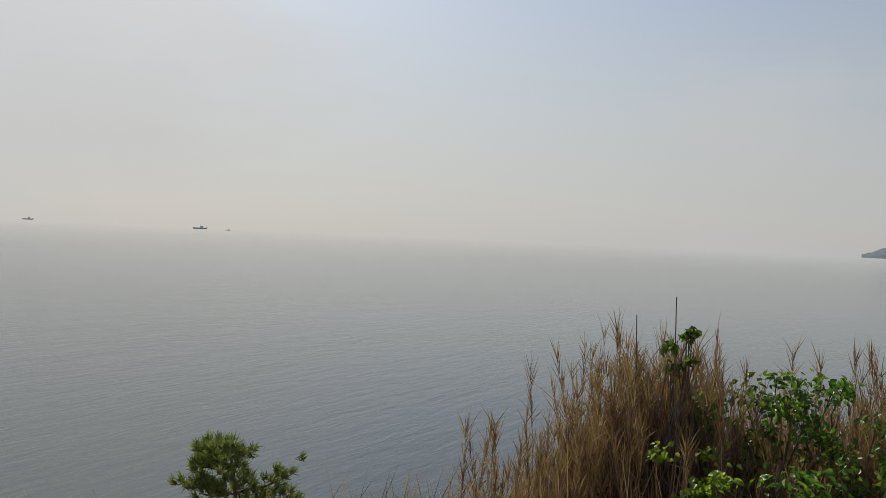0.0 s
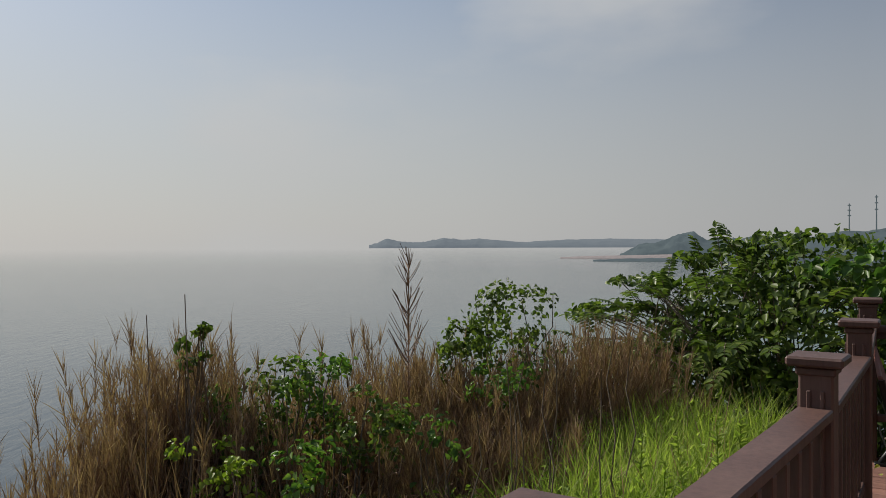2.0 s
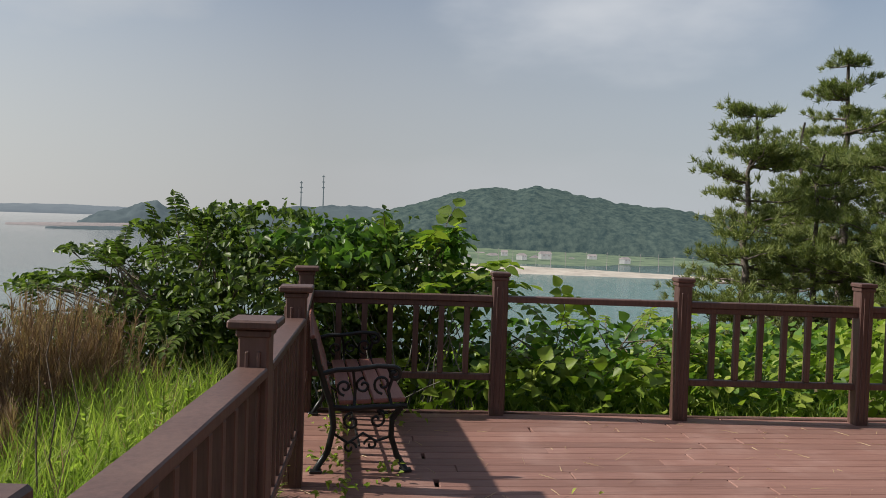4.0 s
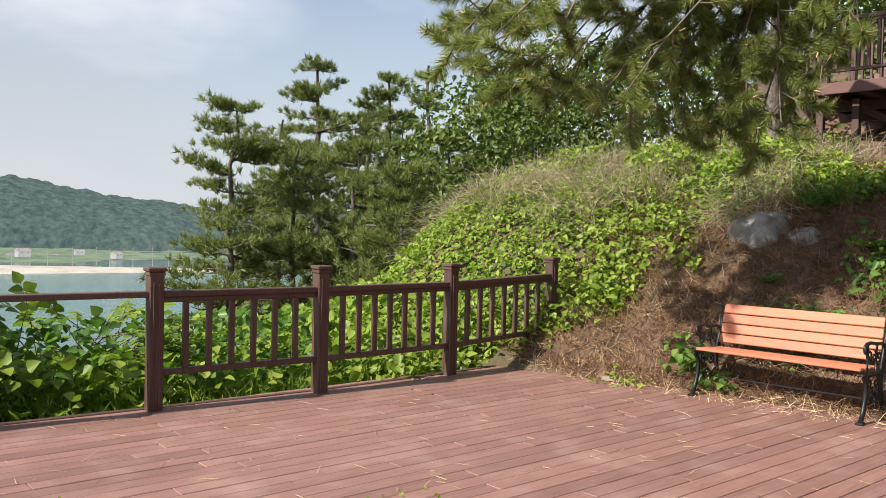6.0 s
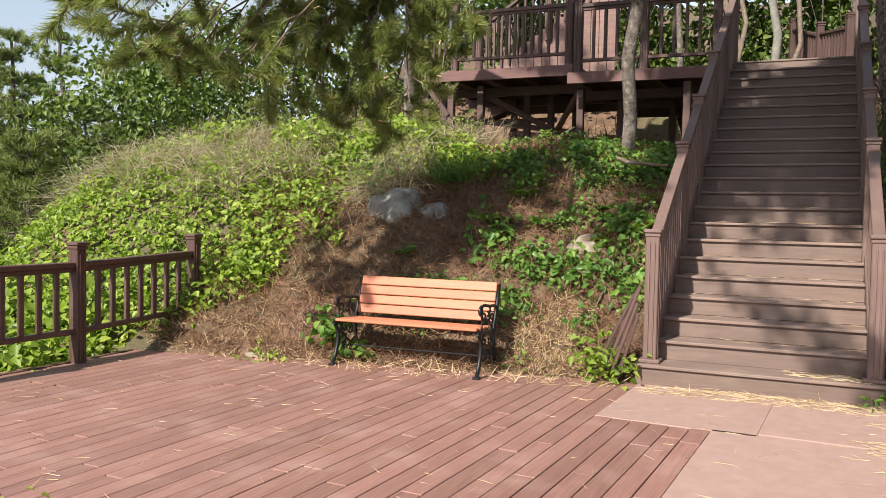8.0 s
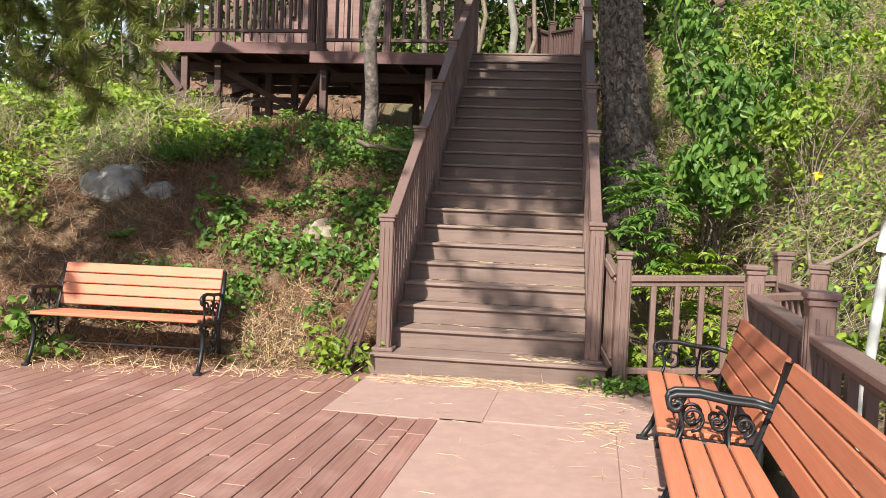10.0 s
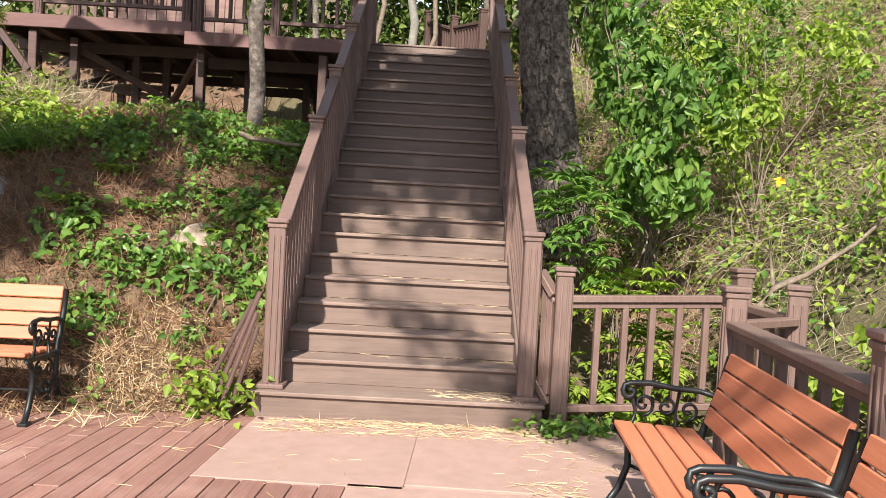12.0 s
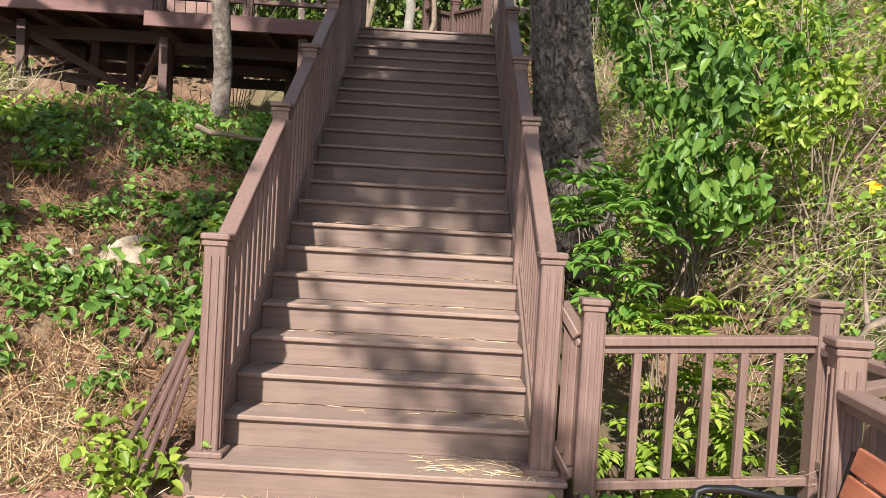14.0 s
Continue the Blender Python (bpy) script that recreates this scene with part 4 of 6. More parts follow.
pine("small dark pine on the cliff edge above the sea", (p[0], p[1], -4.5), 3.2, 1.2, 31, 0.3, 9, 34, (0.5, 0.2), 0.011, 0.13)


def leaf_shell(centre, radii, n, seed, up=0.5):
    """Leaf places in clumps through a lumpy crown, denser towards its skin."""
    rng = np.random.default_rng(seed)
    k = max(10, n // 22)
    c = unit(rng.normal(0, 1, (k, 3))) * (rng.uniform(0.45, 1.0, (k, 1)) ** 0.6)
    pos = np.repeat(c, 22, axis=0)[:n] + rng.normal(0, 0.13, (min(n, k * 22), 3))
    nrm = unit(pos + np.array([0, 0, up]))
    return pos * np.asarray(radii) + np.asarray(centre), nrm


def shrub(name, label, base, crowns, mat, size, seed, category="shrub", stems=8, group="", twig=M_TWIG, wide=0.33, droop=0.25):
    """Stems from the base into crowns of leaves; crowns: (centre, radii, leaves)."""
    s_ = thing(name, label, category, at=base, group=group)
    o = np.array(base)
    lines, P, N = [], [], []
    rnd = random.Random(seed)
    for k, (c, r, n) in enumerate(crowns):
        pos, nrm = leaf_shell(np.array(c) - o, r, n, seed + k)
        P.append(pos)
        N.append(nrm)
        for j in range(stems):
            q = pos[rnd.randrange(len(pos))]
            lines.append((wander((rnd.uniform(-0.1, 0.1), rnd.uniform(-0.1, 0.1), -0.15), q, 5, -0.15, seed * 31 + k * 11 + j), taper(5, 0.010, 0.003)))
    piece("stalk", tubes_mesh("stems", lines, twig, 5), s_, pose(0, 0, 0))
    P, N = np.concatenate(P), np.concatenate(N)
    piece("foliage", leaves("foliage", P, N, RNG.uniform(0.6, 1.25, len(P)) * size, mat, wide, droop=droop), s_, pose(0, 0, 0))
    return s_


# the big bush outside the fence corner
shrub("bush", "large dark green broad leaved bush behind the fence corner", (-7.2, -8.3, -0.6),
      [((-7.0, -8.0, 0.65), (1.15, 1.2, 0.85), 5200), ((-7.4, -9.3, 0.2), (0.9, 0.8, 0.6), 2600), ((-6.8, -7.0, 0.75), (0.8, 0.75, 0.7), 2000), ((-7.2, -8.7, 1.0), (0.7, 0.6, 0.4), 900), ((-6.7, -7.5, 0.0), (0.9, 1.2, 0.6), 1600), ((-6.8, -9.0, -0.1), (1.0, 1.1, 0.6), 1400),
       ((-7.3, -10.0, 0.85), (0.4, 0.7, 0.09), 300), ((-7.4, -9.7, 1.15), (0.4, 0.5, 0.08), 220), ((-7.3, -9.8, 0.45), (0.4, 0.8, 0.1), 320), ((-7.0, -8.3, 1.55), (0.6, 0.6, 0.12), 360), ((-7.1, -9.0, 1.42), (0.4, 0.5, 0.1), 240)], M_DARKLEAF, 0.085, 41, "bush", 9)
shrub("bush", "bright green kudzu leaves over the bush top", (-6.6, -7.0, -0.4), [((-6.7, -6.7, 1.15), (0.75, 0.6, 0.3), 420), ((-6.6, -7.6, 1.3), (0.6, 0.7, 0.22), 300), ((-6.7, -6.2, 0.8), (0.5, 0.3, 0.25), 160)], M_LEAF, 0.13, 47, "bush", 6)
def shoots(name, label, base, centre, radii, n, mat, length, pairs, leaflet, wide, seed, up=0.35, lo=-0.2):
    """Arching leafy shoots that break the outline of a bush."""
    t = thing(name, label, "bush", at=base)
    rng = np.random.default_rng(seed)
    d = unit(rng.normal(0, 1, (n, 3)))
    d[:, 2] = np.maximum(d[:, 2], lo)
    c = np.array(centre) - np.array(base)
    p = c + d * np.array(radii) * rng.uniform(0.75, 1.0, (n, 1))
    w = unit(d * np.array([1, 1, 0.6]) + np.array([0, 0, up]) + rng.normal(0, 0.2, (n, 3)))
    ln = rng.uniform(0.6, 1.25, n) * length
    piece("stalk", tubes_mesh("shoots", [([Vector(a - b_ * 0.35), Vector(a), Vector(a + b_ * 0.55 * l_ + np.array([0, 0, -0.08 * l_])), Vector(a + b_ * l_ + np.array([0, 0, -0.28 * l_]))], [0.006, 0.005, 0.004, 0.002]) for a, b_, l_ in zip(p, w, ln)], M_TWIG, 4), t, pose(0, 0, 0))
    piece("foliage", fronds("foliage", p, w, ln, pairs, mat, leaflet, wide, 0.28), t, pose(0, 0, 0))


shoots("bush", "arching dark green shoots breaking out of the bush", (-7.0, -8.8, -0.5), (-7.1, -8.6, 0.65), (0.95, 1.35, 0.75), 150, M_DARKLEAF, 0.5, 7, 0.17, 0.3, 71)
shoots("bush", "layered side shoots of the bush towards the sea", (-7.3, -9.6, -0.5), (-7.3, -9.6, 0.5), (0.6, 0.7, 0.6), 70, M_DARKLEAF, 0.55, 8, 0.15, 0.3, 72, 0.05)
shoots("bush", "pale green kudzu shoots with large round leaves over the bush", (-6.7, -7.0, -0.4), (-6.7, -6.8, 0.8), (0.6, 0.85, 0.55), 60, M_VINE, 0.5, 3, 0.30, 0.44, 73, 0.3, 0.1)
shoots("bush", "kudzu shoots hanging over the bank outside the fence", (-6.6, -5.0, -0.4), (-6.6, -4.9, 0.25), (0.6, 1.2, 0.4), 70, M_VINE, 0.4, 3, 0.32, 0.44, 74, 0.2, 0.0)
# tangle of bare twigs behind the corner bay
tw = []
for k_ in range(46):
    a_ = (random.uniform(-6.3, -5.7), random.uniform(-7.6, -6.2), -0.4)
    tw.append((wander(a_, (a_[0] + random.uniform(-0.5, 0.3), a_[1] + random.uniform(-0.8, 0.8), random.uniform(0.2, 1.0)), 6, -0.1, 4000 + k_), taper(6, 0.009, 0.003)))
solo("bare_twigs", tubes_mesh("bare_twigs", tw, M_PALE, 5), "tangle of bare grey twigs behind the fence", "twigs", kind="stuff")

# shrubs on the right of the stair
for base, crowns, mat, size, seed, label in (
        ((3.1, 1.9, 1.2), [((3.05, 1.5, 1.95), (0.42, 0.5, 0.5), 620), ((3.35, 1.7, 2.5), (0.5, 0.5, 0.5), 620), ((3.0, 2.0, 2.75), (0.28, 0.4, 0.35), 300), ((2.95, 2.9, 3.3), (0.35, 0.5, 0.7), 460)], M_LEAF, 0.115, 51, "green shrub with large pointed leaves beside the stair"),
        ((3.9, 1.6, 1.4), [((3.75, 1.5, 2.3), (0.4, 0.4, 0.4), 380), ((4.3, 1.4, 2.9), (0.5, 0.5, 0.4), 380), ((3.7, 2.4, 3.3), (0.6, 0.6, 0.6), 600)], M_VINE, 0.08, 52, "green leafy shrub on the bank"),
        ((5.2, -0.4, 1.5), [((4.9, -0.1, 1.9), (0.7, 0.6, 0.35), 500), ((5.4, 0.2, 2.5), (0.8, 0.7, 0.5), 800), ((5.0, -1.6, 1.5), (0.6, 0.7, 0.4), 600), ((5.8, -0.9, 2.7), (0.8, 0.8, 0.5), 700)], M_VINE, 0.085, 55, "light green bramble thicket on the sunny bank"),
        ((4.0, -1.4, 0.4), [((3.95, -1.3, 0.85), (0.4, 0.5, 0.35), 420), ((4.1, -2.4, 0.8), (0.4, 0.6, 0.35), 420), ((3.7, -0.6, 0.6), (0.3, 0.4, 0.25), 200)], M_VINE, 0.10, 56, "yellow green leafy vines below the bank"),
        ((4.6, 3.6, 3.2), [((3.3, 4.4, 4.0), (0.6, 0.7, 0.8), 700), ((4.2, 3.4, 3.7), (0.7, 0.6, 0.5), 600)], M_LEAF, 0.10, 57, "leafy shrubs at the top of the bank")):
    shrub("shrub", label, base, crowns, mat, size, seed, stems=4, wide=0.29, droop=0.9 if seed == 51 else 0.4)


def feather_shrub(label, base, crowns, mat, length, pairs, seed):
    """Stems with tiers of feathered leaves; crowns: (centre, radii, leaves)."""
    t = thing("feather_shrub", label, "shrub", at=base)
    rng = np.random.default_rng(seed)
    lines, P, W, L = [], [], [], []
    for k, (c, r_, n) in enumerate(crowns):
        c = np.array(c) - np.array(base)
        q = unit(rng.normal(0, 1, (n, 3))) * rng.uniform(0.3, 0.9, (n, 1)) * np.array(r_) + c
        w = unit(q - c + np.array([0, -0.12, 0.1]))
        P.append(q)
        W.append(unit(w * np.array([1, 1, 0.35]) + np.array([0, -0.15, 0.12])))
        L.append(rng.uniform(0.7, 1.2, n) * length)
        for j in range(0, n, 3):
            lines.append((wander((rng.uniform(-0.06, 0.06), rng.uniform(-0.06, 0.06), -0.2), q[j], 5, -0.08, seed * 50 + k * 20 + j), taper(5, 0.010, 0.003)))
    piece("stalk", tubes_mesh("stems", lines, M_TWIG, 5), t, pose(0, 0, 0))
    piece("foliage", fronds("fronds", np.concatenate(P), np.concatenate(W), np.concatenate(L), pairs, mat), t, pose(0, 0, 0))


feather_shrub("bright yellow green ferny shrub behind the fence", (2.6, 0.6, 0.0), [((2.62, 0.75, 0.85), (0.42, 0.3, 0.28), 46), ((2.9, 0.7, 0.5), (0.4, 0.25, 0.3), 40), ((2.4, 0.65, 0.3), (0.25, 0.2, 0.25), 24), ((2.75, 0.6, 0.12), (0.5, 0.2, 0.15), 26)], M_VINE, 0.22, 5, 53)
feather_shrub("glossy green feather leaved shrub beside the stair rail", (2.4, 1.5, 0.8), [((2.42, 1.2, 1.55), (0.34, 0.35, 0.3), 44), ((2.3, 1.9, 1.8), (0.2, 0.3, 0.25), 22), ((2.35, 1.0, 1.15), (0.22, 0.25, 0.22), 22)], M_LEAF, 0.26, 5, 54)
feather_shrub("single low bright feathered leaf sprig over the hollow", (2.95, 1.1, 0.5), [((2.95, 0.9, 1.12), (0.12, 0.1, 0.05), 6)], M_VINE, 0.24, 4, 58)


for k_, (x_, y_, z_, r_) in enumerate(((-7.5, 9.5, 4.6, 1.5), (-5.6, 10.4, 5.2, 1.6), (-3.6, 11.0, 5.4, 1.6), (-1.6, 11.6, 5.6, 1.6), (0.4, 12.4, 5.8, 1.7), (2.4, 11.2, 5.8, 1.6), (-4.6, 9.0, 6.8, 1.3), (-2.4, 10.0, 7.2, 1.4), (-0.4, 10.8, 7.4, 1.4), (1.5, 10.2, 7.4, 1.3), (3.2, 9.4, 5.4, 1.3), (0.9, 11.6, 4.8, 1.3), (-0.9, 11.2, 4.6, 1.3), (3.4, 8.6, 7.2, 1.2))):
    shrub("tree", "dark leafy tree in the shade above the stair", (x_, y_, ground(x_, y_)), [((x_, y_, z_), (r_, r_ * 0.8, r_ * 0.9), 1500)], M_DARKLEAF, 0.16, 800 + k_, "tree", 7, "trees behind the upper deck", M_BARK, 0.36)
p = on_ground(3500, -3.5, 3.0, 7.2, 10.5)
solo("dry_undergrowth", blades("dry_undergrowth", p, np.tile([0, -0.3, 0.7], (len(p), 1)), RNG.uniform(0.3, 1.0, len(p)), 0.007, M_LITTER, 0.9, 0.6), "brown dry undergrowth above the stair head", "grass", kind="stuff")


# the thick trunk at the stair's right side
def big_trunk():
    t = thing("old_pine", "thick old pine with deeply cracked grey bark", "tree", at=(2.30, 2.95, 1.5))
    pts = [(0.16, -0.05, -0.4), (0.11, 0, 0.2), (0.01, 0, 0.8), (-0.09, 0.02, 1.5), (-0.17, 0.05, 2.4), (-0.25, 0.1, 4.0), (-0.2, 0.3, 6.5)]
    rad = [0.42, 0.34, 0.285, 0.265, 0.25, 0.22, 0.15]
    verts, faces = [], []
    sides = 168
    rows = []
    for i in range(len(pts) - 1):
        span = pts[i + 1][2] - pts[i][2]
        sub = max(2, int(span / (0.014 if pts[i][2] < 2.4 else 0.08)))
        for j in range(sub):
            f = j / sub
            rows.append((Vector(pts[i]).lerp(Vector(pts[i + 1]), f), rad[i] + (rad[i + 1] - rad[i]) * f))
    for c, r in rows:
        for k in range(sides):
            a = 2 * math.pi * k / sides
            q = Vector((math.cos(a) * 3.0, math.sin(a) * 3.0, c.z * 4.6))
            q += Vector((noise.noise(q * 1.7), noise.noise(q * 1.7 + Vector((9, 0, 0))), noise.noise(q * 1.7 + Vector((0, 9, 0))))) * 0.55
            e = noise.voronoi(q)[0]
            plate = smooth(0.0, 0.12, e[1] - e[0])
            rr = r + 0.034 * (plate - 1) + 0.014 * noise.noise(q * 2.3) + 0.010 * noise.noise(q * 7) + 0.012 * noise.noise(q * 0.6)
            verts.append(c + Vector((math.cos(a) * rr, math.sin(a) * rr, 0)))
    for i in range(len(rows) - 1):
        for k in range(sides):
            k2 = (k + 1) % sides
            faces.append((i * sides + k, i * sides + k2, (i + 1) * sides + k2, (i + 1) * sides + k))
    piece("trunk", add_mesh("trunk", verts, faces, M_BARK, False), t, pose(0, 0, 0))
    lines, cen, way = [], [], []
    rnd = random.Random(5)
    # crown out of view, its boughs laid out to shade the stair
    for k in range(64):
        tip = Vector((rnd.uniform(-4.3, -1.0), rnd.uniform(-6.7, -1.0), 0))
        tip.z = 4.3 + 0.12 * (tip.y + 7.0) + rnd.uniform(-0.2, 0.9)
        w = wander((-0.22, 0.15, rnd.uniform(3.9, 5.6)), tip, 6, -0.3, 900 + k)
        lines.append((w, taper(6, 0.05, 0.01)))
        for i in range(90):
            f = rnd.uniform(2.0, 6.0)
            j = min(5, int(f))
            q = w[j].lerp(w[j + 1], f - j) + Vector((rnd.gauss(0, 0.2), rnd.gauss(0, 0.2), rnd.gauss(0.05, 0.1)))
            cen.append(q)
            way.append((0, 0, 0.7))
    piece("branchwork", tubes_mesh("branchwork", lines, M_BARK, 6), t, pose(0, 0, 0))
    piece("crown", tufts("crown", cen, way, 30, 0.2, 0.012, M_NEEDLE, 0.9), t, pose(0, 0, 0))


big_trunk()


def shade_pine():
    """Unseen pine added beyond the railing; its bough over the deck dapples the lower steps."""
    t = thing("unseen_shade_pine", "unseen tall pine added beyond the railing to dapple the steps", "tree", at=(4.2, -11.6, -0.6))
    o = Vector((4.2, -11.6, -0.6))
    trunk = [Vector(v) for v in ((0, 0, -1.2), (0.05, 0, 1.2), (-0.05, 0.1, 3.0), (0.0, 0.1, 5.0), (0.1, 0.0, 7.0))]
    piece("trunk", tubes_mesh("trunk", [(trunk, [0.2, 0.17, 0.15, 0.12, 0.06])], M_BARK, 10), t, pose(0, 0, 0))
    rnd = random.Random(15)
    lines, cen, way = [], [], []
    for k in range(9):
        tip = Vector((rnd.uniform(-0.75, 0.2), rnd.uniform(-4.3, -2.8), rnd.uniform(4.4, 5.2))) - o
        w = wander((0, 0.1, rnd.uniform(4.4, 5.6)), tip, 7, -0.5, 700 + k)
        lines.append((w, taper(7, 0.045, 0.008)))
        for i in range(9):
            q = w[5].lerp(w[7], rnd.uniform(0.1, 1.1)) + Vector((rnd.gauss(0, 0.13), rnd.gauss(0, 0.13), rnd.gauss(0, 0.08)))
            cen.append(q)
            way.append((0, 0, 0.7))
    piece("branchwork", tubes_mesh("branchwork", lines, M_BARK, 6), t, pose(0, 0, 0))
    piece("crown", tufts("crown", cen, way, 40, 0.16, 0.006, M_NEEDLE, 0.9), t, pose(0, 0, 0))


shade_pine()


def thin_trunk(label, at, top, r0, r1, mat, seed):
    n = 7
    pts = [q for q in wander((0, 0, -0.3), Vector(top) - Vector(at), n, 0.0, seed)]
    solo("slim_tree", tubes_mesh("slim_tree", [(pts, taper(n, r0, r1))], mat, 10), label, "tree", at, 0, "slim trunks on the bank")


thin_trunk("slim brown tree trunk rising from the bank", (-1.03, 4.0, ground(-1.03, 4.0)), (-0.80, 4.0, 7.5), 0.095, 0.06, M_BARK, 61)
for x, y, tx, r, mat in ((0.35, 8.6, 0.55, 0.09, M_PALE), (0.85, 9.2, 0.8, 0.06, M_TWIG), (-0.3, 9.3, -0.25, 0.09, M_TWIG), (-1.0, 8.9, -1.1, 0.07, M_BARK), (1.9, 8.8, 1.7, 0.06, M_BARK), (-0.1, 7.6, 0.05, 0.05, M_TWIG), (1.3, 11.5, 1.2, 0.09, M_TWIG)):
    thin_trunk("slim pale tree trunk above the stair head", (x, y, ground(x, y)), (tx, y + 0.2, ground(x, y) + 4.5), r, r * 0.7, mat, int(x * 50) + 77)


for k_, (az, d, el, r_) in enumerate(((-45.5, 20, 6.0, 1.9), (-42.0, 19, 6.6, 1.8), (-38.6, 20, 7.4, 1.9), (-35.5, 19, 8.0, 1.7), (-40.4, 23, 9.6, 2.0), (-33.0, 21, 10.0, 1.8))):
    c = bearing(az, d, el)
    shrub("tree", "dark leafy tree behind the crest of the bank", (c[0], c[1], ground(c[0], c[1])), [(c, (r_, r_, r_ * 0.9), 1500), ((c[0], c[1], c[2] - r_), (r_ * 0.9, r_ * 0.9, r_ * 0.7), 700)], M_DARKLEAF, 0.15, 850 + k_, "tree", 7, "trees behind the crest", M_BARK)


# the drooping pine over the bank
def near_pine():
    t = thing("drooping_pine", "pine with drooping boughs of long fresh needles", "tree", at=(-4.6, 4.6, ground(-4.6, 4.6)))
    o = Vector((-4.6, 4.6, ground(-4.6, 4.6)))
    hub = Vector((-2.6, 1.2, 6.4)) - o
    lines = [([Vector((0, 0, -0.3)), Vector((0.1, -0.3, 1.3)), Vector((0.5, -1.0, 2.8)), hub, hub + Vector((0.1, -0.2, 1.2))], [0.13, 0.115, 0.10, 0.085, 0.05])]
    piece("trunk", tubes_mesh("trunk", lines, M_BARK, 10), t, pose(0, 0, 0))
    rnd = random.Random(8)
    lower = [(-51, 14.5), (-49.5, 13.4), (-46, 11.4), (-42.3, 9.6), (-40, 9.0), (-37, 8.6), (-34, 7.0), (-30, 5.4), (-26.5, 5.0), (-24.5, 7.4), (-22, 10), (-19.5, 13)]
    tips = []
    for k in range(48):
        az = -47.6 + 27.0 * (k + rnd.random()) / 48
        lo = along(lower, az)
        tips.append((az, (5.9 if az < -34 else 6.9) + rnd.uniform(-0.4, 0.5), lo + (0.4 if k % 2 else rnd.uniform(1.0, max(1.5, 15.5 - lo)))))
    limbs, pos, way, cpos, cway = [], [], [], [], []
    for k, (az, d, el) in enumerate(tips):
        if az > -42 and el > 12.0 and k % 4:
            continue
        tip = Vector(bearing(az, d * (1.24 if az < -34 else 1.27), el)) - o
        root = hub + Vector((rnd.uniform(-0.1, 0.1), rnd.uniform(-0.1, 0.1), rnd.uniform(-0.9, 0.8)))
        w = wander(root, tip, 8, -0.15, 300 + k)
        limbs.append((w, taper(8, 0.026, 0.006)))
        for j in range(10):
            f = 8 * (0.52 + 0.48 * (j + rnd.random()) / 10)
            i = min(7, int(f))
            p = w[i].lerp(w[i + 1], f - i)
            ax = (w[i + 1] - w[i]).normalized()
            out = (ax * 0.7 + Vector((rnd.gauss(0, 0.5), rnd.gauss(0, 0.5), rnd.gauss(0.15, 0.35)))).normalized()
            ln = rnd.uniform(0.2, 0.45) if j < 9 else 0.25
            q = p + out * ln
            grow = (out + Vector((0, 0, 0.45))).normalized()
            q2 = q + grow * 0.14
            limbs.append(([p, p.lerp(q, 0.5) + Vector((0, 0, -0.015)), q, q2], [0.008, 0.007, 0.006, 0.004]))
            # bottle brush of needles along the twig, a star of them round its tip
            m = 330
            u = RNG.uniform(0, 1, m) ** 0.8
            a0, a1, a2 = np.array(p.lerp(q, 0.35)), np.array(q), np.array(q2)
            pts = np.where(u[:, None] < 0.6, a0 + (a1 - a0) * (u[:, None] / 0.6), a1 + (a2 - a1) * ((u[:, None] - 0.6) / 0.4))
            ax_ = np.where(u[:, None] < 0.6, unit((a1 - a0)[None, :]), np.array(grow)[None, :])
            rad = RNG.normal(0, 1, (m, 3))
            rad = unit(rad - ax_ * (rad * ax_).sum(axis=1, keepdims=True))
            pos.append(pts)
            way.append(unit(ax_ * RNG.uniform(0.35, 1.0, (m, 1)) + rad))
            if rnd.random() < 0.5:
                cpos.append(q2)
                cway.append(grow)
    # top boughs out of view, added to shade the upper deck
    top, tway = [], []
    for k in range(30):
        tip = Vector((rnd.uniform(-5.4, -0.2), rnd.uniform(-0.4, 2.6), rnd.uniform(7.5, 9.2))) - o
        w = wander(hub + Vector((0.05, -0.1, rnd.uniform(0.4, 1.2))), tip, 5, -0.2, 1300 + k)
        limbs.append((w, taper(5, 0.03, 0.008)))
        for i in range(26):
            f = rnd.uniform(1.5, 5.0)
            j = min(4, int(f))
            top.append(w[j].lerp(w[j + 1], f - j) + Vector((rnd.gauss(0, 0.16), rnd.gauss(0, 0.16), rnd.gauss(0.04, 0.08))))
            tway.append((0, 0, 0.6))
    piece("crown", tufts("crown", top, tway, 34, 0.18, 0.010, M_NEEDLE, 0.9), t, pose(0, 0, 0))
    piece("branchwork", tubes_mesh("boughs", limbs, M_TWIG, 5), t, pose(0, 0, 0))
    pos, way = np.concatenate(pos), np.concatenate(way)
    piece("foliage", needles("needles", pos, way, RNG.uniform(0.10, 0.15, len(pos)), 0.0042, M_NEEDLE), t, pose(0, 0, 0))
    piece("candle", tubes_mesh("candles", [([p, p + d * 0.07], [0.009, 0.004]) for p, d in zip(cpos, cway)], M_STRAW, 5), t, pose(0, 0, 0))


near_pine()


# ---------------------------------------------------------------- growth on the bank
def patchy(x, y, s, lo, seed=0.0):
    return noise.noise(Vector((x * s, y * s, seed))) > lo


def cover(name, label, pts, lift, size, mat, category, per=1, wide=0.36, up=0.7, spread=0.5):
    p = np.repeat(pts, per, axis=0) + RNG.normal(0, 0.07, (len(pts) * per, 3)) * (1, 1, 0)
    p[:, 2] += RNG.uniform(0.02, 1.0, len(p)) ** 1.4 * lift
    nrm = np.repeat(ground_normal(pts), per, axis=0) + np.array([0, -0.25, up])
    return solo(name, leaves(name, p, unit(nrm), RNG.uniform(0.65, 1.25, len(p)) * size, mat, wide, spread), label, category, kind="stuff")


